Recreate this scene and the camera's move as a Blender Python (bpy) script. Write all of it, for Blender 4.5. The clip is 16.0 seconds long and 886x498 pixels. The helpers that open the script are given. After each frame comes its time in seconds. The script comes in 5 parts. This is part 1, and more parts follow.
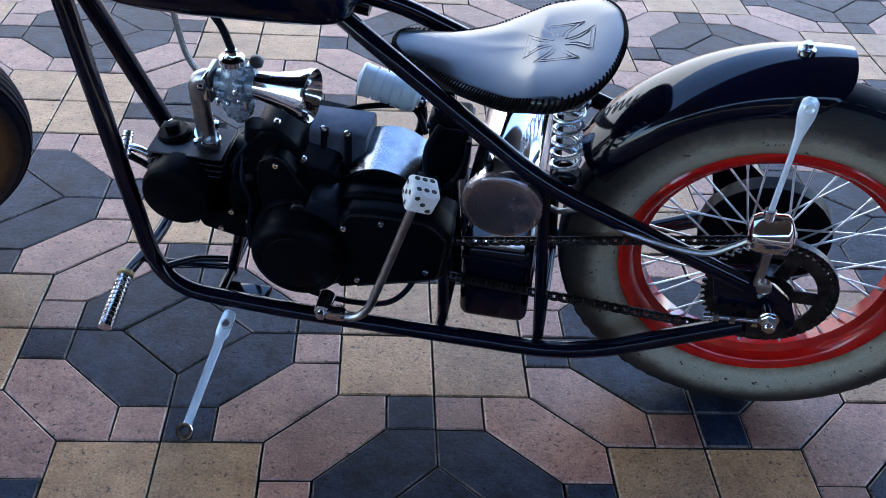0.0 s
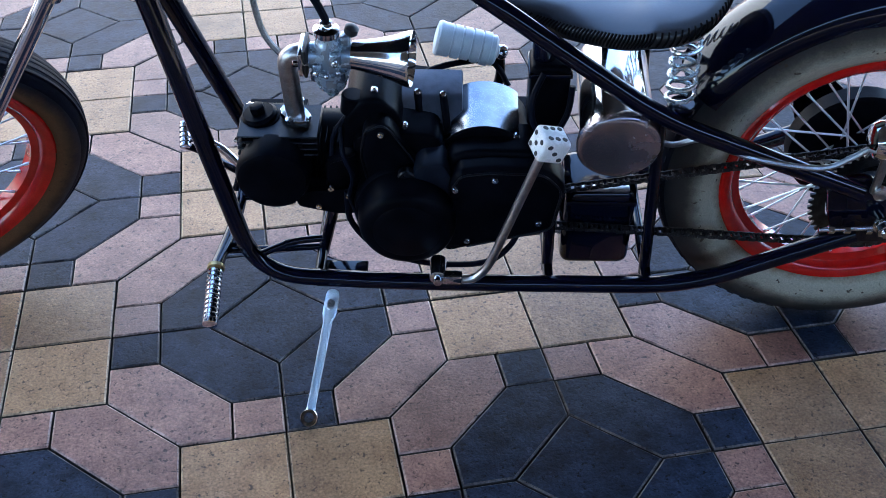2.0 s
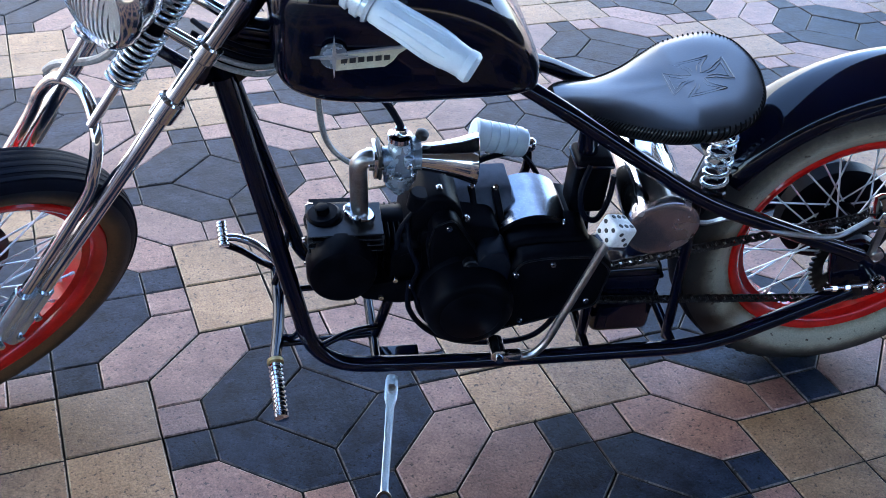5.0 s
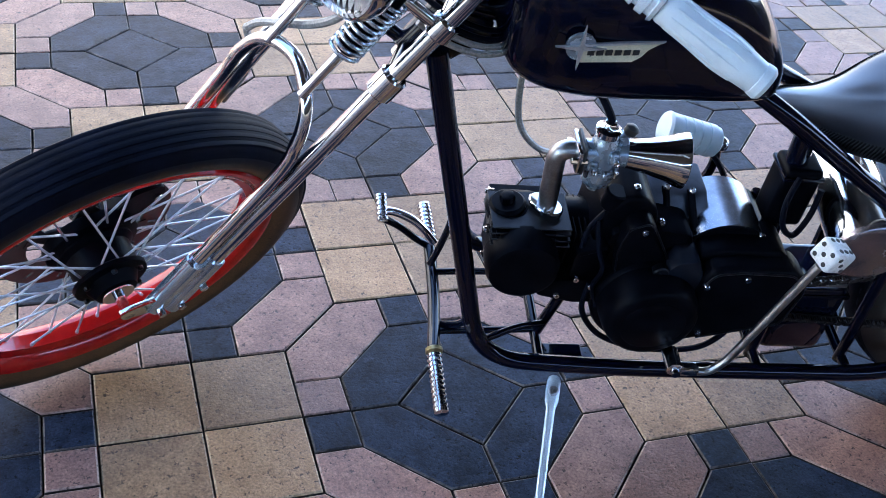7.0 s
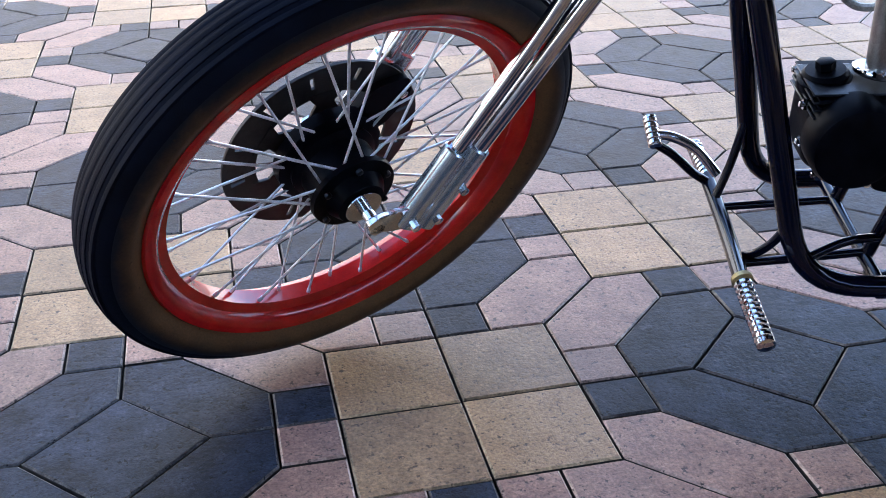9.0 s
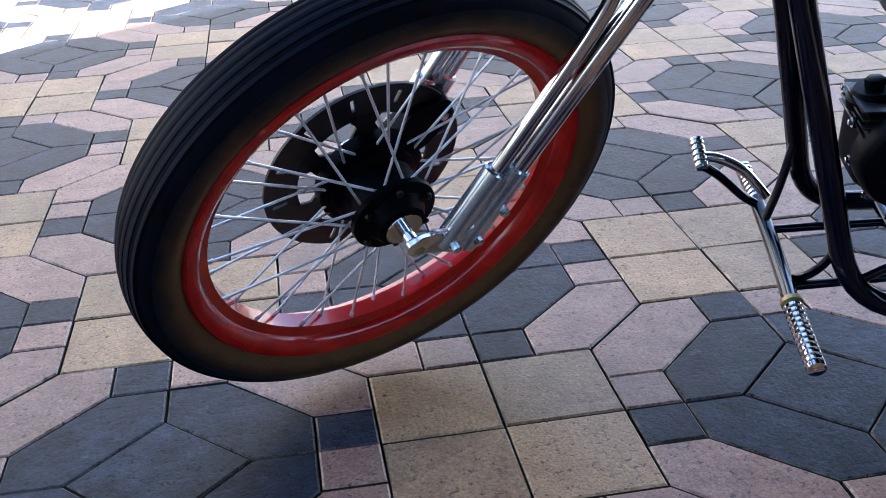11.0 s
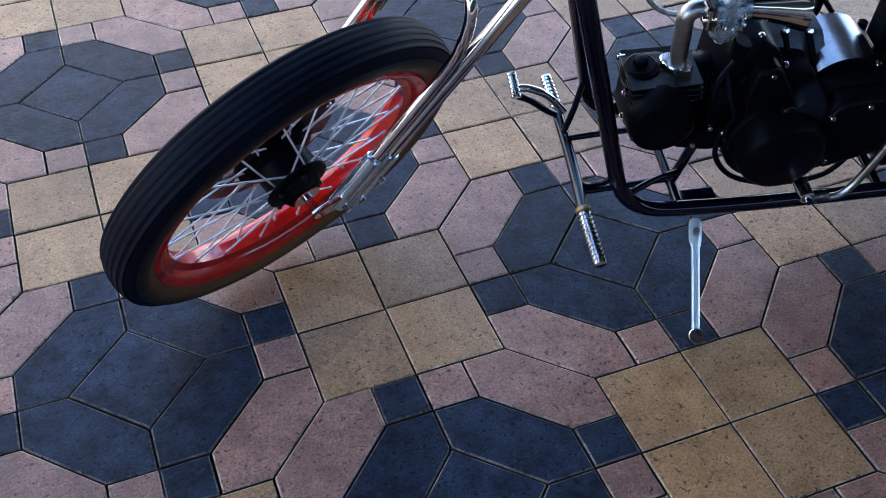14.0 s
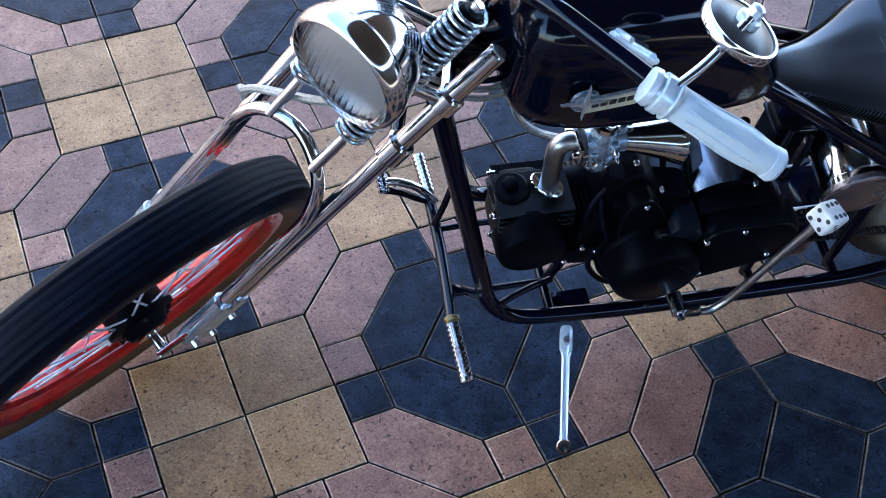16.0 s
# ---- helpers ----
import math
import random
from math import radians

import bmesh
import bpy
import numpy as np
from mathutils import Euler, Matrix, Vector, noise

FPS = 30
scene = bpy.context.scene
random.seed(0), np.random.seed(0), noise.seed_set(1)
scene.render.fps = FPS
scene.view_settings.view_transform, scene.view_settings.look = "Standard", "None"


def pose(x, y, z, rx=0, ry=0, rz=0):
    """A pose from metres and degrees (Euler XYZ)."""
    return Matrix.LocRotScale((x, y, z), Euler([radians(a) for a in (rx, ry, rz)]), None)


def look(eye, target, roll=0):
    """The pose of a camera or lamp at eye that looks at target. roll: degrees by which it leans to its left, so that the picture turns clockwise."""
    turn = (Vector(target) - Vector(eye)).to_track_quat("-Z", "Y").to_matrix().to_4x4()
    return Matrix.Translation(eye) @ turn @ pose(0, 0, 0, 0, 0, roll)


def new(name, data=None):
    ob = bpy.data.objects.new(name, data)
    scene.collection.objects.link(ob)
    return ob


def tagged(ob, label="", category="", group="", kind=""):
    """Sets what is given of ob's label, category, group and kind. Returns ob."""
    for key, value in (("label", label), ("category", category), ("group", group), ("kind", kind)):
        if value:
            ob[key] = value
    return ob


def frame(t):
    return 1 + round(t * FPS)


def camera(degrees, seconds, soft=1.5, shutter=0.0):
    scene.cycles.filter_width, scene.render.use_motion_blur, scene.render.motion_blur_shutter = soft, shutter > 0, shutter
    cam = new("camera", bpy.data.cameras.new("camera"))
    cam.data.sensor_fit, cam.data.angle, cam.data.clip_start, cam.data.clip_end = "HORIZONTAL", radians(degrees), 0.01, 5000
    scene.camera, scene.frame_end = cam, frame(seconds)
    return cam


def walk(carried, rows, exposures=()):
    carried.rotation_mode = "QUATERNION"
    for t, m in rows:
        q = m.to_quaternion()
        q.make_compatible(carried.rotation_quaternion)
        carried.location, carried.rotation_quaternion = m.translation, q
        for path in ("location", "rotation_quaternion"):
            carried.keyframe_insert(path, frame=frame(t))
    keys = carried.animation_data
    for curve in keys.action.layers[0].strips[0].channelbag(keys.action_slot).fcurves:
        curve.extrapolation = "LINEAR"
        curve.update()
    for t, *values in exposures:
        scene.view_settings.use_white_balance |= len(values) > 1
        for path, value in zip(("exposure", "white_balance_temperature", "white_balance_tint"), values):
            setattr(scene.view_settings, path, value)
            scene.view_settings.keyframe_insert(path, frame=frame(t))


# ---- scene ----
cam = camera(44.74, 16.0, soft=0.9)
PATH = [
    (0, (0.7136, -1.4091, 1.1476), (0.8396, 0.2344, 0.0149), 3.83),
    (0.5, (0.6437, -1.4134, 1.1489), (0.8230, 0.2348, 0.0303), 3.40),
    (1, (0.5663, -1.4242, 1.1370), (0.8006, 0.2168, 0.0180), 2.55),
    (1.5, (0.4951, -1.4214, 1.1217), (0.7678, 0.1983, -0.0194), 1.33),
    (2, (0.4178, -1.3667, 1.1228), (0.7256, 0.2157, -0.0610), 0.14),
    (2.5, (0.3566, -1.3018, 1.1349), (0.7143, 0.2434, -0.0835), -0.21),
    (3, (0.2789, -1.2890, 1.1480), (0.7628, 0.2384, -0.0490), 1.15),
    (3.2, (0.2367, -1.2868, 1.1637), (0.7907, 0.2271, -0.0200), 2.15),
    (5.3, (0.0267, -1.3320, 1.2220), (0.6906, 0.2065, 0.1301), 3.58),
    (5.5, (0.0095, -1.3236, 1.2238), (0.6673, 0.2155, 0.1291), 4.23),
    (6, (-0.0296, -1.2931, 1.2293), (0.6072, 0.2476, 0.1244), 6.09),
    (6.5, (-0.0811, -1.2117, 1.2255), (0.5465, 0.3075, 0.0860), 8.00),
    (7, (-0.1353, -1.1262, 1.2039), (0.4853, 0.3569, 0.0142), 8.64),
    (7.5, (-0.1963, -1.0677, 1.1666), (0.4190, 0.3768, -0.0723), 7.99),
    (8, (-0.2618, -1.0590, 1.0384), (0.3374, 0.4193, -0.1679), 6.10),
    (8.5, (-0.2556, -1.0556, 0.8795), (0.2324, 0.5455, -0.2152), 2.10),
    (9, (-0.2427, -1.0470, 0.7596), (0.1269, 0.6926, -0.1555), -1.08),
    (9.5, (-0.2378, -1.0517, 0.6953), (0.0580, 0.7635, -0.0906), -2.59),
    (9.7, (-0.2343, -1.0530, 0.6862), (0.0399, 0.7736, -0.0808), -2.91),
    (11.8, (-0.222, -1.050, 0.821), (0.039, 0.686, -0.137), -2.5),
    (12, (-0.229, -1.063, 0.846), (0.049, 0.653, -0.142), -2.1),
    (12.5, (-0.2836, -1.0875, 0.9422), (0.0840, 0.5472, -0.1499), 0.26),
    (13, (-0.3011, -1.1174, 1.0635), (0.1024, 0.4310, -0.1364), 0.07),
    (13.5, (-0.3529, -1.1437, 1.1972), (0.1374, 0.3127, -0.0827), 0.52),
    (14, (-0.3465, -1.1700, 1.2970), (0.1713, 0.1801, -0.0846), -0.12),
    (14.5, (-0.2961, -1.1714, 1.3503), (0.2106, 0.0531, -0.1476), 1.01),
    (15, (-0.2092, -1.1069, 1.4342), (0.2853, 0.0230, -0.1401), 3.97),
    (15.5, (-0.1810, -1.0009, 1.4790), (0.3798, 0.1112, -0.0858), 6.59),
    (16, (-0.1504, -0.8795, 1.5025), (0.4481, 0.2301, -0.0502), 5.63),
]
walk(cam, [(t, look(eye, target, roll)) for t, eye, target, roll in PATH], [(0.0, 2.92, 5450, 9), (1.5, 3.06, 5350, 8), (3.0, 3.13, 5400, 8), (5.5, 3.14, 5550, 9), (7.5, 3.1, 5700, 10), (9.5, 2.9, 5900, 11), (12.0, 2.55, 5700, 9), (13.0, 2.57, 5700, 9), (15.0, 3.0, 5600, 7), (16.0, 3.1, 5550, 7)])

# ---- light: open shade under an added overhead slab, clear sky ----
SUN_AZ = math.atan2(-0.85, 0.53) + radians(46)          # towards the sun, seen from above
SUN_EL = radians(55)
world = bpy.data.worlds.new("sky")
scene.world = world
world.use_nodes = True
wn = world.node_tree
sky = wn.nodes.new("ShaderNodeTexSky")
sky.sky_type, sky.sun_disc = "NISHITA", False
sky.sun_elevation, sky.sun_rotation = SUN_EL, math.pi / 2 - SUN_AZ
wn.links.new(sky.outputs[0], wn.nodes["Background"].inputs[0])
wn.nodes["Background"].inputs[1].default_value = 0.15
sun = new("sun", bpy.data.lights.new("sun", "SUN"))
sun.data.energy, sun.data.angle, sun.data.color = 5.0, radians(0.5), (1.0, 0.93, 0.83)
sun.matrix_world = look((math.cos(SUN_AZ) * math.cos(SUN_EL) * 30, math.sin(SUN_AZ) * math.cos(SUN_EL) * 30, math.sin(SUN_EL) * 30), (0, 0, 0))


# ---- materials ----
def nodes(name):
    m = bpy.data.materials.new(name)
    m.use_nodes = True
    t = m.node_tree
    return m, t, t.nodes["Principled BSDF"]


def tex(t, kind, scale, detail=4, rough=0.6, coord="Object"):
    c = t.nodes.new("ShaderNodeTexCoord")
    n = t.nodes.new(kind)
    n.inputs["Scale"].default_value = scale
    if "Detail" in n.inputs:
        n.inputs["Detail"].default_value = detail
    if "Roughness" in n.inputs:
        n.inputs["Roughness"].default_value = rough
    t.links.new(c.outputs[coord], n.inputs["Vector"])
    return n


def ramp(t, src, stops):
    r = t.nodes.new("ShaderNodeValToRGB")
    e = r.color_ramp.elements
    e[0].position, e[0].color = stops[0][0], (*stops[0][1], 1)
    e[1].position, e[1].color = stops[-1][0], (*stops[-1][1], 1)
    for p, c in stops[1:-1]:
        x = e.new(p)
        x.color = (*c, 1)
    t.links.new(src, r.inputs[0])
    return r.outputs[0]


def mix(t, a, b, fac, kind="MIX"):
    n = t.nodes.new("ShaderNodeMix")
    n.data_type, n.blend_type = "RGBA", kind
    for sock, v in ((n.inputs[0], fac), (n.inputs[6], a), (n.inputs[7], b)):
        if hasattr(v, "links"):
            t.links.new(v, sock)
        elif isinstance(v, tuple):
            sock.default_value = (*v, 1)
        else:
            sock.default_value = v
    return n.outputs[2]


def bump(t, p, height, strength, dist):
    b = t.nodes.new("ShaderNodeBump")
    b.inputs["Strength"].default_value, b.inputs["Distance"].default_value = strength, dist
    t.links.new(height, b.inputs["Height"])
    t.links.new(b.outputs[0], p.inputs["Normal"])


def surface(name, lo, hi, rough=(0.3, 0.5), metal=0.0, scale=60, fine=700, relief=0.0, coat=0.0, spread=(0.35, 0.65), spec=0.5, coat_rough=0.04, coat_ior=1.5):
    """Two scales of colour variation, a varied roughness and a fine relief."""
    m, t, p = nodes(name)
    big, small = tex(t, "ShaderNodeTexNoise", scale, 5), tex(t, "ShaderNodeTexNoise", fine, 2)
    c = ramp(t, big.outputs[0], [(spread[0], lo), (spread[1], hi)])
    g = ramp(t, small.outputs[0], [(0.3, (0.8, 0.8, 0.8)), (0.7, (1.1, 1.1, 1.1))])
    t.links.new(mix(t, c, g, 1.0, "MULTIPLY"), p.inputs["Base Color"])
    r = t.nodes.new("ShaderNodeMapRange")
    r.inputs[3].default_value, r.inputs[4].default_value = rough
    t.links.new(big.outputs[0], r.inputs[0])
    t.links.new(r.outputs[0], p.inputs["Roughness"])
    p.inputs["Metallic"].default_value = metal
    p.inputs["Specular IOR Level"].default_value = spec
    p.inputs["Coat Weight"].default_value = coat
    p.inputs["Coat Roughness"].default_value, p.inputs["Coat IOR"].default_value = coat_rough, coat_ior
    if relief:
        bump(t, p, small.outputs[0], relief, 0.001)
    return m


BLACK = surface("blue_black_gloss_paint", (0.0007, 0.0012, 0.0055), (0.0014, 0.0024, 0.010), (0.10, 0.18), coat=0.48, scale=25, spec=0.06, coat_rough=0.05)
SATIN = surface("satin_black_casting", (0.0008, 0.0010, 0.0020), (0.0025, 0.0028, 0.005), (0.28, 0.44), scale=45, relief=0.15, spec=0.035)
# satin black made lighter and shinier to stand in for edge highlights
SATIN_EDGE = surface("highlight_satin_black", (0.0015, 0.0018, 0.003), (0.005, 0.006, 0.009), (0.25, 0.4), scale=90, relief=0.2, spec=0.2)
SPOKE = surface("bright_spoke_steel", (0.56, 0.58, 0.61), (0.72, 0.74, 0.76), (0.25, 0.4), 0.45, scale=60)
CHROME = surface("chrome", (0.62, 0.63, 0.65), (0.72, 0.72, 0.73), (0.04, 0.14), 1.0, scale=30)
ZINC = surface("zinc_plated_steel", (0.68, 0.79, 0.86), (0.80, 0.88, 0.92), (0.14, 0.26), 0.35, scale=40)
SPRING = surface("plated_spring_steel", (0.42, 0.48, 0.53), (0.58, 0.64, 0.68), (0.14, 0.26), 0.8, scale=40)
STEEL = surface("dull_steel", (0.33, 0.32, 0.31), (0.5, 0.49, 0.48), (0.22, 0.42), 1.0, scale=60)
DARKSTEEL = surface("dark_steel", (0.018, 0.016, 0.016), (0.06, 0.055, 0.055), (0.25, 0.45), 0.85, scale=80)
REFLECTOR = surface("silvered_reflector", (0.85, 0.85, 0.84), (0.92, 0.92, 0.91), (0.25, 0.4), 0.75)
SPROCKET = surface("oily_steel", (0.02, 0.019, 0.019), (0.08, 0.077, 0.077), (0.25, 0.45), 0.9, scale=50)
ALLOY = surface("cast_alloy", (0.30, 0.36, 0.42), (0.38, 0.45, 0.52), (0.2, 0.34), 0.65, scale=60, relief=0.25)
# blue-grey reflection on the crankcase top, put into the base colour
CASE_SHEEN = surface("grey_sheen_casting", (0.035, 0.041, 0.055), (0.065, 0.073, 0.092), (0.3, 0.45), 0.4, scale=45, relief=0.25)
CASE = surface("blue_black_casting", (0.004, 0.0055, 0.010), (0.009, 0.012, 0.020), (0.3, 0.42), 0.2, scale=45, relief=0.2, spec=0.15)
BRUSHED = surface("brushed_steel", (0.20, 0.21, 0.225), (0.28, 0.29, 0.31), (0.17, 0.25), 1.0, scale=50)
RUBBER = surface("black_rubber", (0.0011, 0.0016, 0.0042), (0.0030, 0.0043, 0.0105), (0.5, 0.68), scale=20, relief=0.3, spec=0.06)
RED = surface("red_enamel", (0.34, 0.004, 0.003), (0.50, 0.008, 0.005), (0.10, 0.24), coat=0.4, scale=30, spec=0.3)
LEATHER = surface("black_leather", (0.0025, 0.0036, 0.0055), (0.008, 0.0105, 0.0145), (0.34, 0.5), scale=14, fine=420, relief=0.10, spec=0.35, coat=0.58, coat_rough=0.18, coat_ior=1.6)
WHITE = surface("white_rubber", (0.50, 0.58, 0.63), (0.64, 0.72, 0.76), (0.3, 0.45), scale=25, fine=1500)
IVORY = surface("white_plastic", (0.74, 0.74, 0.7), (0.82, 0.82, 0.79), (0.2, 0.35), scale=40)
INK = surface("black_print", (0.01, 0.01, 0.01), (0.02, 0.02, 0.02), (0.4, 0.6))
SILVER = surface("silver_print", (0.36, 0.37, 0.38), (0.5, 0.5, 0.5), (0.3, 0.5), 0.6)
CREAMP = surface("cream_print", (0.5, 0.47, 0.33), (0.62, 0.58, 0.42), (0.3, 0.5))
HOSE = surface("grey_braided_hose", (0.2, 0.2, 0.19), (0.36, 0.35, 0.33), (0.35, 0.5), 0.4, scale=300)
BRASS = surface("brass", (0.35, 0.27, 0.12), (0.5, 0.4, 0.2), (0.3, 0.5), 1.0)
TINT = surface("smoked_steel", (0.22, 0.185, 0.195), (0.42, 0.37, 0.38), (0.16, 0.36), 0.9, scale=16)
SMOKE = surface("smoked_plating", (0.05, 0.048, 0.046), (0.085, 0.08, 0.078), (0.25, 0.4), 0.6, scale=40)
# white finish of the added wall that bounces sunlight at the bike
BOUNCE_WHITE = surface("white_bounce_wall", (0.62, 0.60, 0.56), (0.74, 0.72, 0.68), (0.8, 0.95), scale=2, fine=60, relief=0.4)


def glass_material():
    """Pressed lamp glass: clear, with fine flutes."""
    m, t, p = nodes("lamp_glass")
    n = tex(t, "ShaderNodeTexNoise", 40)
    t.links.new(ramp(t, n.outputs[0], [(0.3, (0.92, 0.94, 0.95)), (0.7, (0.97, 0.98, 0.98))]), p.inputs["Base Color"])
    p.inputs["Roughness"].default_value, p.inputs["Transmission Weight"].default_value, p.inputs["IOR"].default_value = 0.12, 1.0, 1.45
    w = tex(t, "ShaderNodeTexWave", 45)
    w.bands_direction = "Y"
    bump(t, p, w.outputs[1], 0.35, 0.002)
    return m


GLASS = glass_material()


def walled(name, stops, specks, rough, spec):
    """A tyre whose wall changes colour outwards from the rim, with an uneven edge, stains and small specks."""
    m, t, p = nodes(name)
    c = t.nodes.new("ShaderNodeTexCoord")
    flat = t.nodes.new("ShaderNodeVectorMath")
    flat.operation = "MULTIPLY"
    flat.inputs[1].default_value = (1, 0, 1)
    t.links.new(c.outputs["Object"], flat.inputs[0])
    size = t.nodes.new("ShaderNodeVectorMath")
    size.operation = "LENGTH"
    t.links.new(flat.outputs[0], size.inputs[0])
    blot, fine, dots = tex(t, "ShaderNodeTexNoise", 26, 6, 0.7), tex(t, "ShaderNodeTexNoise", 420, 3), tex(t, "ShaderNodeTexNoise", 95, 2)
    wob = t.nodes.new("ShaderNodeMath")
    wob.operation = "MULTIPLY_ADD"
    wob.inputs[1].default_value = 0.026
    t.links.new(blot.outputs[0], wob.inputs[0])
    t.links.new(size.outputs["Value"], wob.inputs[2])
    col = ramp(t, wob.outputs[0], [(r + 0.013, k) for r, k in stops])
    col = mix(t, col, ramp(t, fine.outputs[0], [(0.3, (0.75, 0.75, 0.75)), (0.7, (1.12, 1.12, 1.12))]), 1.0, "MULTIPLY")
    col = mix(t, col, tuple(0.2 * x for x in stops[0][1]), ramp(t, dots.outputs[0], [(specks, (0.9, 0.9, 0.9)), (specks + 0.04, (0, 0, 0))]))
    t.links.new(col, p.inputs["Base Color"])
    p.inputs["Roughness"].default_value, p.inputs["Specular IOR Level"].default_value = rough, spec
    bump(t, p, fine.outputs[0], 0.2, 0.001)
    return m


# cream wall with stains and outer grime, its tones also darkened for shade
WHITEWALL = walled("stained_shaded_whitewall", [(0.204, (0.16, 0.09, 0.04)), (0.210, (0.24, 0.21, 0.145)), (0.217, (0.34, 0.32, 0.245)), (0.234, (0.29, 0.27, 0.205)), (0.245, (0.12, 0.105, 0.08)), (0.258, (0.035, 0.030, 0.025)), (0.286, (0.006, 0.006, 0.008))], 0.29, 0.6, 0.25)
BROWNWALL = walled("aged_brown_wall", [(0.236, (0.14, 0.070, 0.028)), (0.250, (0.11, 0.056, 0.023)), (0.262, (0.045, 0.026, 0.014)), (0.272, (0.004, 0.005, 0.009))], 0.27, 0.5, 0.2)
LACE = surface("black_lace", (0.0010, 0.0012, 0.0016), (0.003, 0.003, 0.004), (0.5, 0.7), scale=200, spec=0.04)
DISC = surface("blackened_disc_steel", (0.010, 0.009, 0.009), (0.030, 0.027, 0.026), (0.3, 0.5), 0.6, scale=70)


def paver(name, lo, hi, per_island):
    """Concrete paver: a tone of its own for each stone, blotches, sand grain, dark pits and pale scuffs."""
    m, t, p = nodes(name)
    if per_island:
        rnd = t.nodes.new("ShaderNodeNewGeometry").outputs["Random Per Island"]
    else:
        rnd = t.nodes.new("ShaderNodeObjectInfo").outputs["Random"]
    blotch = tex(t, "ShaderNodeTexNoise", 17, 9, 0.72)
    grain = tex(t, "ShaderNodeTexNoise", 240, 4, 0.75)
    pits = tex(t, "ShaderNodeTexNoise", 95, 3, 0.75)
    scuff = tex(t, "ShaderNodeTexNoise", 30, 8, 0.8)
    for n in (blotch, grain, pits, scuff):
        g = t.nodes.new("ShaderNodeNewGeometry")
        t.links.new(g.outputs["Position"], n.inputs["Vector"])
    base = ramp(t, blotch.outputs[0], [(0.36, lo), (0.64, hi)])
    tone = ramp(t, rnd, [(0.0, (0.78, 0.79, 0.82)), (0.5, (1.0, 1.0, 1.0)), (1.0, (1.2, 1.17, 1.12))])
    base = mix(t, base, tone, 1.0, "MULTIPLY")
    base = mix(t, base, ramp(t, grain.outputs[0], [(0.3, (0.46, 0.46, 0.47)), (0.70, (1.5, 1.5, 1.47))]), 1.0, "MULTIPLY")
    soil = tex(t, "ShaderNodeTexNoise", 2.6, 7, 0.65)
    t.links.new(t.nodes.new("ShaderNodeNewGeometry").outputs["Position"], soil.inputs["Vector"])
    base = mix(t, base, ramp(t, soil.outputs[0], [(0.36, (0.72, 0.68, 0.64)), (0.6, (1.05, 1.05, 1.05))]), 1.0, "MULTIPLY")
    base = mix(t, base, tuple(1.6 * x + 0.02 for x in hi), ramp(t, scuff.outputs[0], [(0.58, (0, 0, 0)), (0.74, (0.6, 0.6, 0.6))]))
    base = mix(t, base, tuple(0.25 * x for x in lo), ramp(t, pits.outputs[0], [(0.355, (0.95, 0.95, 0.95)), (0.405, (0, 0, 0))]))
    t.links.new(base, p.inputs["Base Color"])
    p.inputs["Roughness"].default_value = 0.46
    p.inputs["Specular IOR Level"].default_value = 0.09 if "dark" in name else 0.3
    bump(t, p, pits.outputs[0], 0.6, 0.0016)
    return m


TONES = {"yellow": ((0.220, 0.120, 0.052), (0.325, 0.190, 0.088)),
         "pink": ((0.170, 0.084, 0.062), (0.268, 0.143, 0.103)),
         "dark": ((0.0030, 0.0058, 0.0130), (0.0190, 0.0290, 0.054)),
         "worn_yellow": ((0.17, 0.110, 0.055), (0.52, 0.37, 0.22)),
         "worn_pink": ((0.15, 0.090, 0.070), (0.50, 0.34, 0.27)),
         "worn_dark": ((0.019, 0.020, 0.025), (0.16, 0.145, 0.135))}
STONE = {k: paver("paver_" + k, *v, False) for k, v in TONES.items()}
STONES = {k: paver("paver_field_" + k, *v, True) for k, v in TONES.items()}
# average paver tone for the added outer ground, kept dark to limit bounced light
OUTER_GROUND = surface("paver_toned_ground", (0.15, 0.12, 0.095), (0.22, 0.18, 0.14), (0.85, 0.95), scale=3, fine=120, relief=0.4)
SAND = surface("joint_sand", (0.018, 0.015, 0.0135), (0.065, 0.055, 0.046), (0.85, 0.95), scale=12, fine=300, relief=0.4)


# ---- mesh helpers ----
def frame_of(axis):
    z = Vector(axis).normalized()
    x = z.orthogonal().normalized()
    return x, z.cross(x), z


def lathe(bm, origin, axis, profile, seg=24, arc=(0.0, 1.0), squash=1.0, x_axis=None):
    """Turns a profile of (along, radius) about the axis. A closed profile repeats its first point."""
    x, y, z = frame_of(axis)
    if x_axis is not None:
        x = (Vector(x_axis) - z * z.dot(Vector(x_axis))).normalized()
        y = z.cross(x)
    o = Vector(origin)
    full = arc == (0.0, 1.0)
    rings = []
    for k in range(seg if full else seg + 1):
        a = 2 * math.pi * (arc[0] + (arc[1] - arc[0]) * k / seg)
        d = x * math.cos(a) + y * math.sin(a) * squash
        rings.append([bm.verts.new(o + z * s + d * r) for s, r in profile])
    for k in range(seg):
        p, q = rings[k], rings[(k + 1) % len(rings)]
        for i in range(len(profile) - 1):
            bm.faces.new((p[i], p[i + 1], q[i + 1], q[i]))
    if full and profile[0] != profile[-1]:
        if profile[0][1] > 1e-6:
            bm.faces.new([r[0] for r in reversed(rings)])
        if profile[-1][1] > 1e-6:
            bm.faces.new([r[-1] for r in rings])
    return bm


def rod(bm, a, b, r, r2=None, seg=14, edge=0.15):
    """A round bar with eased ends."""
    a, b = Vector(a), Vector(b)
    r2 = r if r2 is None else r2
    n = (b - a).length
    e = min(edge * r, n * 0.2)
    return lathe(bm, a, b - a, [(0, r - e), (e, r), (n - e, r2), (n, max(r2 - e, 1e-4))], seg)


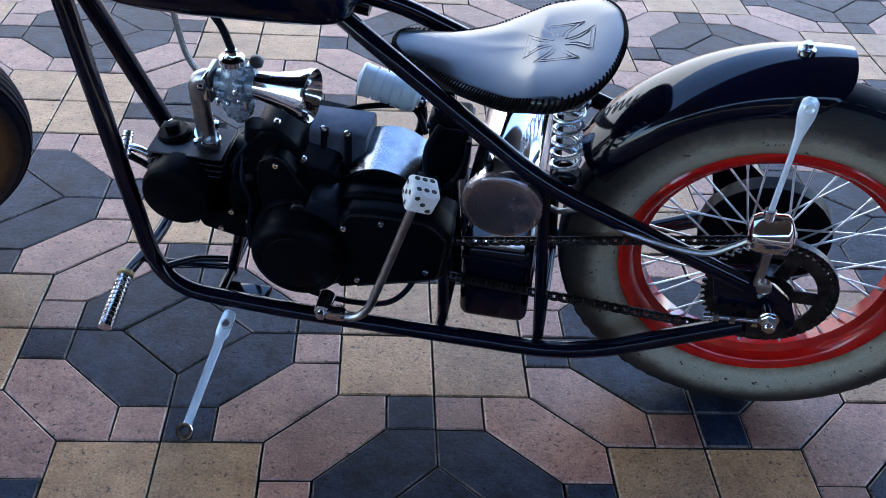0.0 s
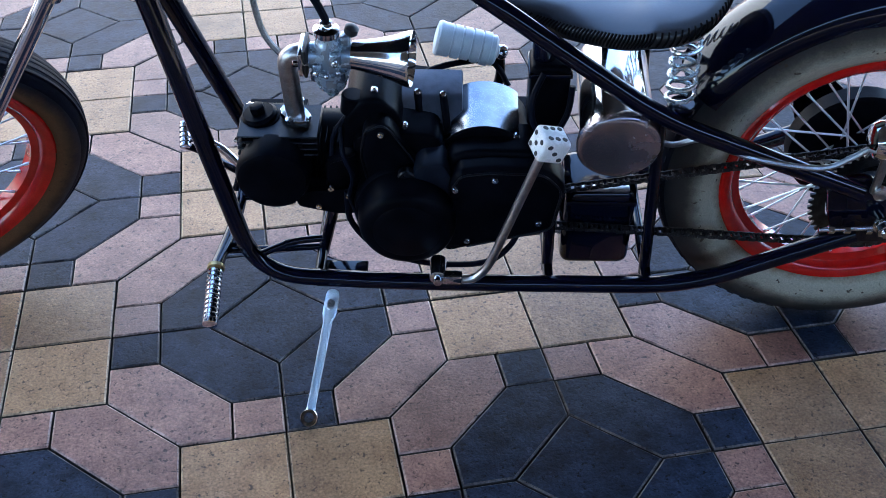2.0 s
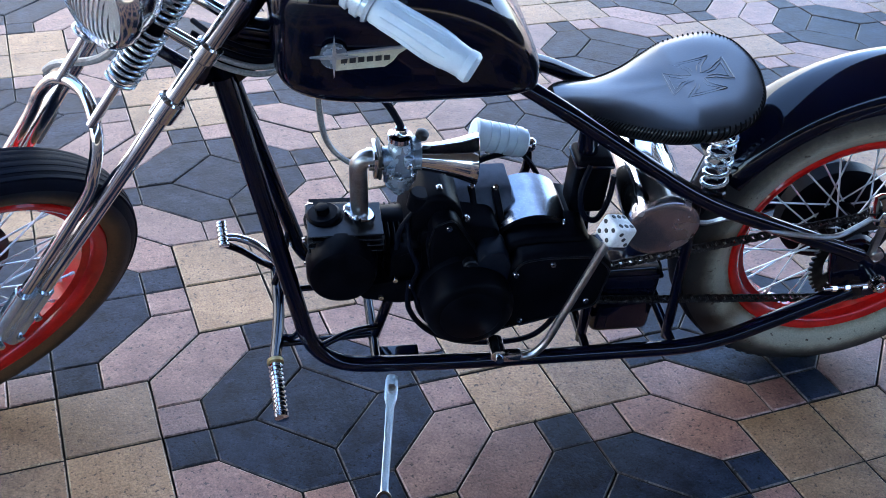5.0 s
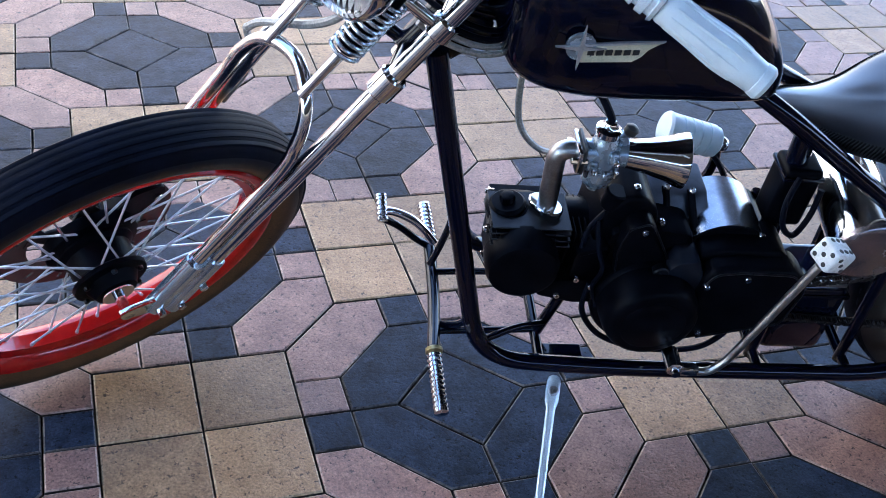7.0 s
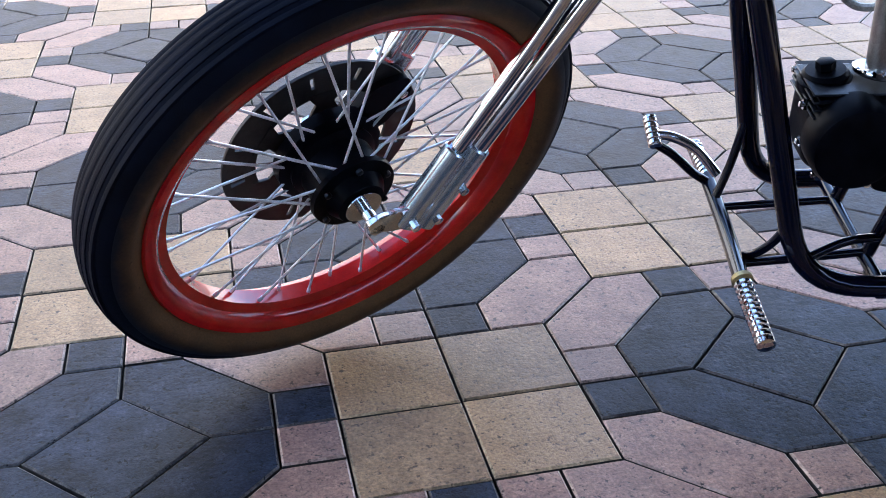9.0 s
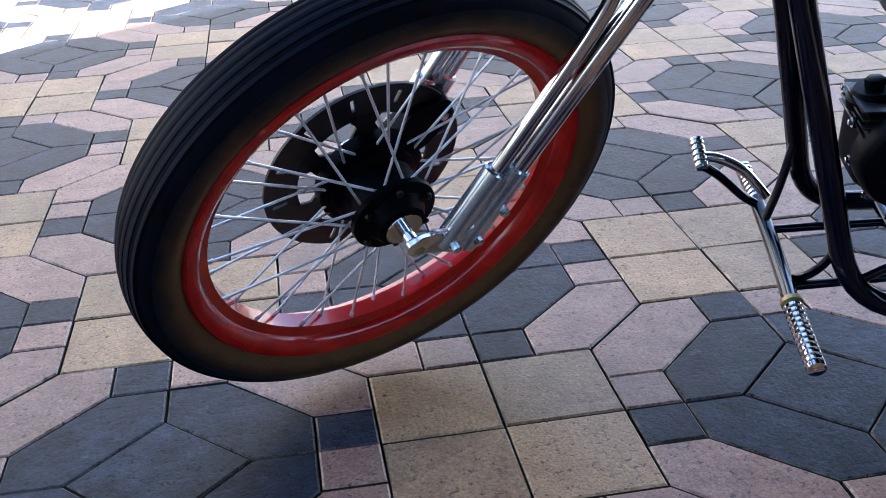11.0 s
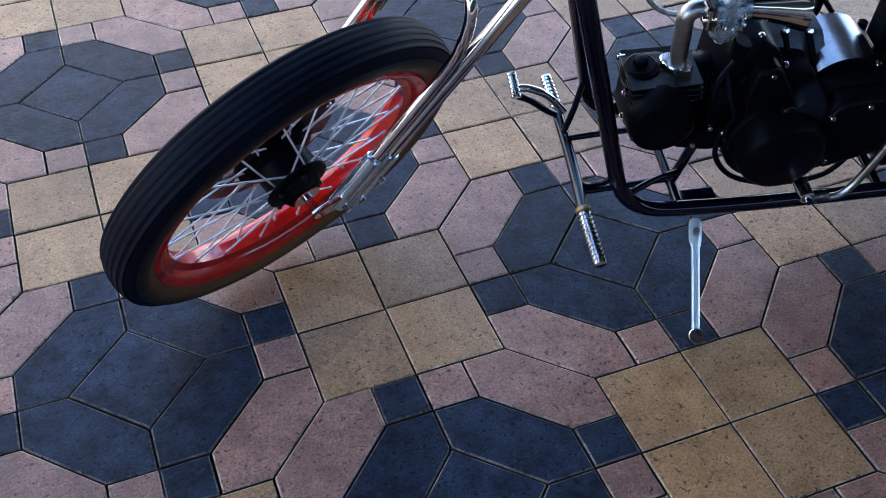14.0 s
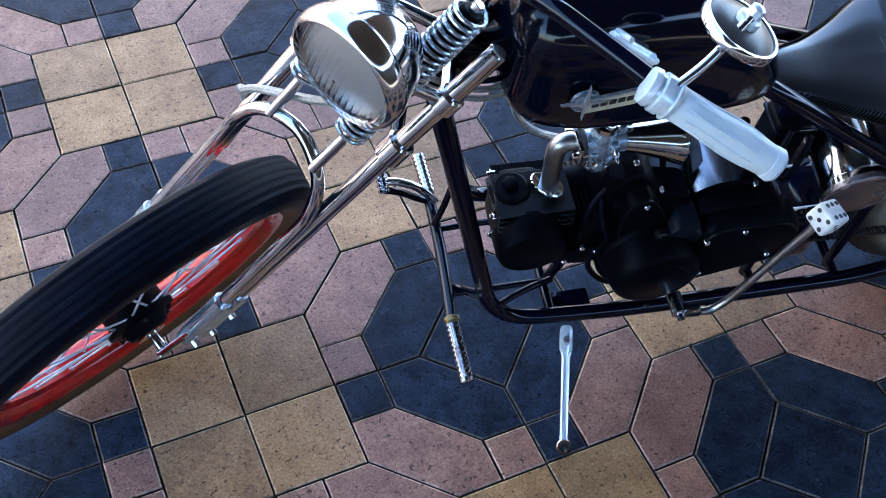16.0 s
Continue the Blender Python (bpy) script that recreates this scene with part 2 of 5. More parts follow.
def smooth_path(pts, steps=6):
    pts = [Vector(p) for p in pts]
    if len(pts) < 3:
        return pts
    out = []
    for i in range(len(pts) - 1):
        p0, p1, p2, p3 = pts[max(i - 1, 0)], pts[i], pts[i + 1], pts[min(i + 2, len(pts) - 1)]
        for k in range(steps):
            t = k / steps
            out.append(0.5 * ((2 * p1) + (p2 - p0) * t + (2 * p0 - 5 * p1 + 4 * p2 - p3) * t * t + (3 * p1 - p0 - 3 * p2 + p3) * t ** 3))
    return out + [pts[-1]]


def bent(pts, radius=0.04, steps=6):
    """A polyline with its corners rounded, as a bent tube has."""
    pts = [Vector(p) for p in pts]
    out = [pts[0]]
    for a, b, c in zip(pts, pts[1:], pts[2:]):
        r = min(radius, (a - b).length * 0.45, (c - b).length * 0.45)
        p, q = b + (a - b).normalized() * r, b + (c - b).normalized() * r
        for k in range(steps + 1):
            t = k / steps
            out.append(p * (1 - t) ** 2 + b * 2 * t * (1 - t) + q * t * t)
    return out + [pts[-1]]


def tube(bm, path, r, seg=12, closed=False):
    path = [Vector(p) for p in path]
    n = len(path)
    tang = [((path[(i + 1) % n] if closed or i < n - 1 else path[i]) - (path[i - 1] if closed or i else path[i])).normalized() for i in range(n)]
    x = tang[0].orthogonal().normalized()
    rings = []
    for i in range(n):
        x = (x - tang[i] * x.dot(tang[i])).normalized()
        y = tang[i].cross(x)
        rr = r[i] if isinstance(r, (list, tuple)) else r
        rings.append([bm.verts.new(path[i] + (x * math.cos(2 * math.pi * k / seg) + y * math.sin(2 * math.pi * k / seg)) * rr) for k in range(seg)])
    for i in range(n if closed else n - 1):
        a, b = rings[i], rings[(i + 1) % n]
        for k in range(seg):
            bm.faces.new((a[k], a[(k + 1) % seg], b[(k + 1) % seg], b[k]))
    if not closed:
        bm.faces.new(list(reversed(rings[0])))
        bm.faces.new(rings[-1])
    return bm


def coil(bm, a, b, radius, wire, turns, seg=8):
    a, b = Vector(a), Vector(b)
    x, y, z = frame_of(b - a)
    n = int(turns * 16)
    pts = [a + (b - a) * (k / n) + (x * math.cos(2 * math.pi * k / 16) + y * math.sin(2 * math.pi * k / 16)) * radius for k in range(n + 1)]
    return tube(bm, pts, wire, seg)


def block(bm, center, size, ease=0.003, turn=None, seg=2):
    """A box with rounded edges."""
    m = Matrix.Translation(Vector(center)) @ (turn or Matrix()) @ Matrix.Diagonal((*size, 1))
    vs = bmesh.ops.create_cube(bm, size=1, matrix=m)["verts"]
    if ease:
        es = {e for v in vs for e in v.link_edges}
        bmesh.ops.bevel(bm, geom=list(es), offset=ease, segments=seg, affect="EDGES", profile=0.5)
    return bm


def prism(bm, outline, v0, v1, ease=0.004, seg=2, round_corners=0.0):
    """An outline in (u, w) carried across from v0 to v1, its edges on the v1 side eased."""
    if round_corners:
        pts = [Vector((u, 0, w)) for u, w in outline]
        ring = []
        for i in range(len(pts)):
            a, b, c = pts[i - 1], pts[i], pts[(i + 1) % len(pts)]
            r = min(round_corners, (a - b).length * 0.45, (c - b).length * 0.45)
            p, q = b + (a - b).normalized() * r, b + (c - b).normalized() * r
            for k in range(5):
                t = k / 4
                ring.append(p * (1 - t) ** 2 + b * 2 * t * (1 - t) + q * t * t)
        outline = [(p.x, p.z) for p in ring]
    cu, cw = sum(p[0] for p in outline) / len(outline), sum(p[1] for p in outline) / len(outline)
    sgn = 1 if v1 > v0 else -1
    area = sum(a[0] * b[1] - b[0] * a[1] for a, b in zip(outline, outline[1:] + outline[:1]))
    if area * sgn > 0:
        outline = outline[::-1]
    n = len(outline)
    nor = []
    for i in range(n):
        a, b, c = Vector(outline[i - 1]), Vector(outline[i]), Vector(outline[(i + 1) % n])
        d1, d2 = (b - a).normalized(), (c - b).normalized()
        t = (d1 + d2).normalized()
        nor.append(Vector((t.y, -t.x)) * (sgn if area * sgn < 0 else sgn))
    mid = Vector((cu, cw))
    if sum((Vector(o) - mid).dot(q) for o, q in zip(outline, nor)) < 0:
        nor = [-q for q in nor]
    rings = []
    levels = [(v0, 0.0)] + [(v1 - sgn * ease * (1 - math.sin(math.pi / 2 * k / seg)), ease * (1 - math.cos(math.pi / 2 * k / seg))) for k in range(seg + 1)]
    for v, inset in levels:
        rings.append([bm.verts.new((o[0] - q.x * inset, v, o[1] - q.y * inset)) for o, q in zip(outline, nor)])
    for a, b in zip(rings, rings[1:]):
        for k in range(n):
            bm.faces.new((a[k], a[(k + 1) % n], b[(k + 1) % n], b[k]))
    bm.faces.new(rings[-1])
    bm.faces.new(list(reversed(rings[0])))
    return bm


def part(name, bm, material, parent=None, label="", m=None, sharp=38):
    """Links a bmesh as one mesh object under a thing or a part."""
    bmesh.ops.recalc_face_normals(bm, faces=bm.faces)
    me = bpy.data.meshes.new(name)
    bm.to_mesh(me)
    bm.free()
    for x in (material if isinstance(material, (list, tuple)) else [material]):
        me.materials.append(x)
    me.shade_smooth()
    me.set_sharp_from_angle(angle=radians(sharp))
    ob = new(name, me)
    if parent is not None:
        ob.parent = parent
    if m is not None:
        ob.matrix_basis = m
    return tagged(ob, label) if label else ob


def fresh():
    return bmesh.new()


# ---- ground: sheet, and unseen slab and walls added to shape the light ----
ground_mesh = fresh()
bmesh.ops.create_grid(ground_mesh, x_segments=2, y_segments=2, size=120, matrix=Matrix.Translation((0, 0, -0.028)))
ground = tagged(part("ground", ground_mesh, OUTER_GROUND), "plain paver-toned ground added round the patterned pavers, darkened to bounce less light", "ground", kind="structure")
# unseen slab added for shade; its front edge draws the shadow's edge across the pavers
EDGE, ALONG, AWAY = Vector((-0.95, 1.98, 0)), Vector((0.85, 0.53, 0)).normalized(), Vector((0.53, -0.85, 0)).normalized()
SLAB_H, DEPTH, END, REAR = 3.4, 6.5, -15.0, 6.0
# plain dark finish for the added light blockers: overhead slab and south wall
BLOCKER = surface("dark_light_blocker", (0.026, 0.024, 0.023), (0.05, 0.046, 0.043), (0.8, 0.95), scale=3, fine=60, relief=0.4)
UNDER = Matrix.Translation(EDGE + AWAY * (SLAB_H / math.tan(SUN_EL) * AWAY.dot((math.cos(SUN_AZ), math.sin(SUN_AZ), 0)))) @ Matrix.Rotation(math.atan2(AWAY.y, AWAY.x), 4, "Z")
slab_mesh = fresh()
block(slab_mesh, (DEPTH / 2, (END + REAR) / 2, SLAB_H + 0.12), (DEPTH, REAR - END, 0.24), 0.02)
canopy = tagged(part("shade_slab", slab_mesh, BLOCKER, m=UNDER), "flat dark slab added unseen overhead to cast the shade", "canopy", kind="structure")
for x, y in ((0.25, END + 1.0), (DEPTH - 0.25, END + 1.0), (0.25, REAR - 0.25), (DEPTH - 0.25, REAR - 0.25)):
    post = fresh()
    block(post, (x, y, SLAB_H / 2 - 0.014), (0.18, 0.18, SLAB_H + 0.028), 0.01)
    part("shade_slab_post", post, BLOCKER, canopy)
# unseen wall added on the near side to hold back skylight
south = fresh()
block(south, (0.2, 0, 1.5), (0.4, 60.0, 3.056), 0.02)
tagged(part("blocking_wall_south", south, BLOCKER, m=UNDER @ Matrix.Translation((7.5, 0, 0))), "plain dark wall added unseen behind the driveway to block skylight", "wall", kind="structure")

# unseen white wall added as a reflector, filling from the far side
far = fresh()
block(far, (-0.2, 0, 3.8), (0.4, 60.0, 7.656), 0.02)
tagged(part("bounce_wall_north", far, BOUNCE_WHITE, m=UNDER @ Matrix.Translation((-9.0, 0, 0))), "plain white wall added unseen across the drive to bounce sunlight", "wall", kind="structure")

# ---- the motorcycle ----
LEAN, HEADING = 9.0, -12.0
bike = new("motorcycle")
tagged(bike, "small black chopper with red rims leaning on its side stand", "motorcycle")
bike.matrix_basis = pose(0.624, 0.026, 0.0, LEAN, 0, HEADING)


# frame
fr = fresh()
HEAD = Vector((-0.3428, 0, 0.65))
RAKE, STEER = radians(33.4), radians(36.5)
S_AXIS = Vector((math.sin(RAKE), 0, math.cos(RAKE)))
rod(fr, HEAD + S_AXIS * -0.035, HEAD + S_AXIS * 0.13, 0.019, seg=20)
tube(fr, bent([(-0.325, 0, 0.70), (-0.1, 0, 0.66), (0.10, 0, 0.625)], 0.05), 0.016)
tube(fr, bent([(-0.335, 0, 0.635), (-0.22, 0, 0.655), (0.05, 0, 0.64)], 0.04), 0.011)
prism(fr, [(-0.345, 0.612), (-0.312, 0.612), (-0.262, 0.652), (-0.262, 0.672), (-0.315, 0.715)], 0.012, -0.012, 0.002)
frame_part = part("frame", fr, BLACK, bike, "gloss black tubular frame")
DOWN = [(-0.326, -0.016, 0.63), (-0.212, -0.112, 0.160), (0.0, -0.125, 0.161), (0.425, -0.125, 0.160), (0.645, -0.120, 0.268)]
STAY = [(0.045, -0.018, 0.632), (0.12, -0.055, 0.60), (0.35, -0.115, 0.462), (0.63, -0.125, 0.350)]
for side in (1, -1):
    b = fresh()
    line = bent([(u, v * side, w) for u, v, w in DOWN], 0.075, 8)
    tube(b, line, [0.0130 + 0.0020 * max(0.0, min(1.0, (p.z - 0.22) / 0.12)) for p in line], 14)
    part("lower_rail", b, BLACK, frame_part)
    b = fresh()
    tube(b, bent([(u, v * side, w) for u, v, w in STAY], 0.06, 6), 0.0125, 14)
    part("seat_stay", b, BLACK, frame_part)
    b = fresh()
    prism(b, [(0.600, 0.300), (0.585, 0.360), (0.64, 0.37), (0.70, 0.315), (0.715, 0.275), (0.69, 0.25), (0.620, 0.252)], -0.108 * side, -0.120 * side, 0.002, round_corners=0.012)
    part("axle_plate", b, BLACK, frame_part)

# posts and braces between the lower rails
for u0, w0, u1, w1, v in ((-0.118, 0.155, -0.082, 0.30, -0.06), (0.222, 0.15, 0.218, 0.34, -0.085), (0.368, 0.15, 0.352, 0.45, -0.09)):
    for side in (1, -1):
        b = fresh()
        rod(b, (u0, v * side, w0), (u1, v * side, w1), 0.0085)
        part("frame_post", b, BLACK, frame_part)
for u in (-0.118, 0.222, 0.368):
    b = fresh()
    rod(b, (u, -0.12, 0.162), (u, 0.12, 0.162), 0.008)
    part("cross_brace", b, BLACK, frame_part)
b = fresh()
block(b, (-0.085, -0.10, 0.150), (0.075, 0.05, 0.007), 0.002)
part("stand_bracket", b, BLACK, frame_part)
b = fresh()
rod(b, (0.196, 0, 0.560), (0.222, 0, 0.168), 0.016, seg=18)
part("seat_post", b, BLACK, frame_part)
b = fresh()
block(b, (0.210, 0.0, 0.425), (0.056, 0.052, 0.105), 0.008, seg=3)
coil_box = part("ignition_coil", b, SATIN, bike, "black ignition coil strapped to the seat post")
b = fresh()
block(b, (0.210, 0.0, 0.463), (0.060, 0.056, 0.007), 0.002)
part("coil_strap", b, BLACK, coil_box)


def spokes(parent, m, centre_w, hub_r, rim_r, half_hub, count, r=0.0016):
    for k in range(count):
        side = -1 if k % 2 else 1
        a = 2 * math.pi * k / count
        twist = radians(38) * (1 if (k // 2) % 2 else -1)
        p = (hub_r * math.cos(a + twist), side * half_hub, hub_r * math.sin(a + twist))
        q = (rim_r * math.cos(a), side * 0.006, rim_r * math.sin(a))
        b = fresh()
        rod(b, p, q, r, seg=6)
        d = Vector(q) - Vector(p)
        rod(b, Vector(q) - d.normalized() * 0.012, q, r * 1.5, seg=6)
        part("spoke", b, SPOKE, parent)


def arc_profile(points):
    return points + [points[0]]


def wheel(name, m, rim_r, rim_half, tyre_r, tyre_half, tyre_mats, tread, label):
    """A spoked wheel whose axle lies along y."""
    hub = fresh()
    lathe(hub, (0, -0.05, 0), (0, 1, 0), [(0, 0.012), (0.002, 0.02), (0.02, 0.022), (0.024, 0.036), (0.03, 0.036), (0.034, 0.024), (0.066, 0.024), (0.07, 0.036), (0.076, 0.036), (0.08, 0.022), (0.1, 0.012)], 28)
    w = part(name, hub, SATIN, bike, label, m)
    rim = fresh()
    h, R = rim_half, rim_r
    lathe(rim, (0, 0, 0), (0, 1, 0), arc_profile([(-h, R), (-h + 0.003, R + 0.003), (-h + 0.006, R), (-h + 0.010, R - 0.013), (-h * 0.45, R - 0.018), (-h * 0.3, R - 0.026), (h * 0.3, R - 0.026),
          (h * 0.45, R - 0.018), (h - 0.010, R - 0.013), (h - 0.006, R), (h - 0.003, R + 0.003), (h, R), (h, R - 0.004), (h - 0.003, R - 0.011), (h - 0.007, R - 0.016), (h * 0.5, R - 0.019), (h * 0.34, R - 0.030), (-h * 0.34, R - 0.030), (-h * 0.5, R - 0.019), (-h + 0.007, R - 0.016), (-h + 0.003, R - 0.011), (-h, R - 0.004)]), 96)
    part("rim", rim, RED, w, "glossy red enamelled rim")
    tyre = fresh()
    n = 22
    prof = []
    mid_r = (tyre_r + R) / 2
    for k in range(n + 1):
        a = math.pi * (-0.5 + k / n)       # -90..90: from the near bead over the tread to the far bead
        t = k / n
        s = math.sin(a)
        bulge = tyre_half * (abs(s) ** 0.75) * (1 if s > 0 else -1)
        rr = R + 0.001 + (tyre_r - R - 0.001) * math.cos(a) ** 0.72 if abs(math.cos(a)) > 1e-6 else R + 0.001
        if k in (0, n):
            bulge *= 0.62
        elif k in (1, n - 1):
            bulge *= 0.9
        prof.append((bulge, rr))
    lathe(tyre, (0, 0, 0), (0, 1, 0), prof + [(h * 0.6, R - 0.008), (-h * 0.6, R - 0.008), prof[0]], 128)
    for f in tyre.faces:
        c = f.calc_center_median()
        rr = math.hypot(c.x, c.z)
        f.material_index = 0 if rr > tread else 1
    tob = part("tyre", tyre, tyre_mats, w)
    return w, tob


# rear wheel
AXLE = Vector((0.672, 0, 0.2985))
rear, rear_tyre = wheel("rear_wheel", pose(AXLE.x, -0.006, AXLE.z), 0.204, 0.036, 0.296, 0.052, [RUBBER, WHITEWALL], 0.284, "spoked rear wheel with a stained whitewall tyre")
spokes(rear, None, 0, 0.034, 0.176, 0.028, 36)
b = fresh()
for k in range(72):
    for row, off in ((-0.022, 0), (-0.007, 0.5), (0.007, 0), (0.022, 0.5)):
        a = 2 * math.pi * (k + off) / 72
        sn = (abs(row) / 0.052) ** (1 / 0.75)
        r = 0.205 + 0.091 * math.sqrt(1 - sn * sn) ** 0.72 - 0.0046
        block(b, (r * math.cos(a), row, r * math.sin(a)), (0.006, 0.012, 0.012), 0, Matrix.Rotation(-a, 4, "Y"))
part("tread", b, RUBBER, rear, "black tread blocks")
b = fresh()
lathe(b, (0, 0.03, 0), (0, 1, 0), [(0, 0.02), (0, 0.088), (0.004, 0.095), (0.03, 0.095), (0.034, 0.09), (0.034, 0.015)], 40)
part("brake_drum", b, SATIN, rear, "satin black brake drum")
b = fresh()
teeth = 48
vs = []
for k in range(teeth * 4):
    a = 2 * math.pi * k / (teeth * 4)
    r = (0.084, 0.090, 0.090, 0.084)[k % 4]
    vs.append((r * math.cos(a), r * math.sin(a)))
inner = [(0.066 * math.cos(2 * math.pi * k / (teeth * 4)), 0.066 * math.sin(2 * math.pi * k / (teeth * 4))) for k in range(teeth * 4)]
rows = []
for v in (-0.080, -0.076):
    rows.append(([b.verts.new((x, v, z)) for x, z in vs], [b.verts.new((x, v, z)) for x, z in inner]))
n = len(vs)
for k in range(n):
    j = (k + 1) % n
    (o0, i0), (o1, i1) = rows
    b.faces.new((o0[k], o0[j], i0[j], i0[k]))
    b.faces.new((o1[k], i1[k], i1[j], o1[j]))
    b.faces.new((o0[k], o1[k], o1[j], o0[j]))
    b.faces.new((i0[k], i0[j], i1[j], i1[k]))
for k in range(5):
    a = 2 * math.pi * k / 5
    block(b, (0.046 * math.cos(a), -0.078, 0.046 * math.sin(a)), (0.050, 0.0036, 0.022), 0.001, Matrix.Rotation(-a, 4, "Y"))
lathe(b, (0, -0.084, 0), (0, 1, 0), [(0, 0.016), (0.001, 0.036), (0.008, 0.036), (0.034, 0.030), (0.034, 0.016)], 30)
part("sprocket", b, SPROCKET, rear, "toothed dark steel sprocket")
b = fresh()
rod(b, (0, -0.15, 0), (0, 0.15, 0), 0.007)
lathe(b, (0, -0.145, 0), (0, 1, 0), [(0, 0.009), (0.001, 0.011), (0.012, 0.011), (0.012, 0.009)], 6)
lathe(b, (0, -0.131, 0), (0, 1, 0), [(0, 0.014), (0.003, 0.014)], 20)
part("axle", b, CHROME, rear, "chrome axle and nut")
b = fresh()
rod(b, (-0.085, -0.128, -0.012), (-0.005, -0.128, -0.006), 0.0035)
for x in (-0.072, -0.05, -0.02):
    lathe(b, (x, -0.128, -0.011), (1, 0, 0), [(0, 0.006), (0.008, 0.006)], 6)
part("chain_adjuster", b, CHROME, rear)

# rear fender: a domed arc round the wheel
b = fresh()
NA, NV = 40, 14
outer, inn = [], []
for i in range(NA + 1):
    ro, ri = [], []
    for j in range(NV + 1):
        t = -1 + 2 * j / NV
        v = 0.066 * math.sin(t * math.pi / 2)
        a = radians(150 + (84.0 + 9.0 * abs(t) ** 4 - 150) * i / NA)
        e, top = 0.281, 0.325 + 0.012 * (i / NA) ** 2
        r = e + (top - e) * math.cos(t * math.pi / 2) ** 0.8
        for lst, rr, sc in ((ro, r, 1.0), (ri, r - 0.002, 0.975)):
            lst.append(b.verts.new((AXLE.x + rr * math.cos(a), v * sc, AXLE.z + rr * math.sin(a))))
    outer.append(ro)
    inn.append(ri)
for i in range(NA):
    for j in range(NV):
        b.faces.new((outer[i][j], outer[i][j + 1], outer[i + 1][j + 1], outer[i + 1][j]))
        b.faces.new((inn[i][j], inn[i + 1][j], inn[i + 1][j + 1], inn[i][j + 1]))
for i in range(NA):
    b.faces.new((outer[i][0], outer[i + 1][0], inn[i + 1][0], inn[i][0]))
    b.faces.new((outer[i][NV], inn[i][NV], inn[i + 1][NV], outer[i + 1][NV]))
for j in range(NV):
    b.faces.new((outer[0][j], inn[0][j], inn[0][j + 1], outer[0][j + 1]))
    b.faces.new((outer[NA][j], outer[NA][j + 1], inn[NA][j + 1], inn[NA][j]))
fender = part("rear_fender", b, BLACK, bike, "glossy black rounded fender", sharp=60)
b = fresh()
rod(b, (0.646, 0.0, 0.629), (0.646, 0.0, 0.638), 0.011)
rod(b, (0.646, 0.0, 0.638), (0.646, 0.0, 0.645), 0.0065)
part("fender_bolt", b, CHROME, fender)

# chain: upper and lower run of links
b = fresh()


def chain_run(p, q):
    p, q = Vector(p), Vector(q)
    d = (q - p).normalized()
    n = int((q - p).length / 0.0075)
    turn = Matrix.Rotation(-math.atan2(d.z, d.x), 4, "Y")
    for k in range(n):
        c = p + (q - p) * ((k + 0.5) / n)
        for s in (-1, 1):
            block(b, c + Vector((0, s * (0.0042 if k % 2 else 0.0062), 0)), (0.0098, 0.0014, 0.0078 if k % 2 else 0.006), 0, turn)
        rod(b, c + Vector((0.0038, -0.0075, 0)), c + Vector((0.0038, 0.0075, 0)), 0.0022, seg=6)


chain_run((0.215, -0.078, 0.303), (0.653, -0.078, 0.3885))
chain_run((0.215, -0.078, 0.236), (0.672, -0.078, 0.207))
for k in range(48):
    a = radians(-90 + 4 * k)
    c = AXLE + Vector((0.0905 * math.cos(a), -0.078, 0.0905 * math.sin(a)))
    block(b, c, (0.0078, 0.013 if k % 2 else 0.010, 0.0098), 0, Matrix.Rotation(-a, 4, "Y"))
part("drive_chain", b, DARKSTEEL, bike, "dark oiled roller chain")

# fork frame: turned to the left about the raked head
FORK = Matrix.Translation(HEAD) @ Matrix.Rotation(STEER, 4, S_AXIS) @ Matrix(((math.cos(RAKE), 0, math.sin(RAKE), 0), (0, 1, 0, 0), (-math.sin(RAKE), 0, math.cos(RAKE), 0), (0, 0, 0, 1)))
MID = 0.015
FAX = (-0.158, 0.020, -0.5055)

front, front_tyre = wheel("front_wheel", FORK @ pose(*FAX), 0.238, 0.031, 0.2955, 0.041, [RUBBER, BROWNWALL], 0.274, "spoked front wheel with a brown-walled tyre")
spokes(front, None, 0, 0.034, 0.212, 0.026, 36, 0.0017)
b = fresh()
for v in (-0.0235, -0.0141, -0.0047, 0.0047, 0.0141, 0.0235):
    r = 0.2968 - 8.5 * v * v
    lathe(b, (0, v - 0.0040, 0), (0, 1, 0), arc_profile([(0, r - 0.004), (0.0006, r - 0.0008), (0.0040, r), (0.0074, r - 0.0008), (0.0080, r - 0.004)]), 120)
part("tread", b, RUBBER, front, "ribbed black tread")
b = fresh()
n = 144
RAD = (0.082, 0.096, 0.113, 0.122)


def solid(band, k):
    return band != 1 or k % 12 != 3


grid = [[[b.verts.new((r * math.cos(2 * math.pi * k / n), v, r * math.sin(2 * math.pi * k / n))) for k in range(n)] for r in RAD] for v in (0.045, 0.0485)]
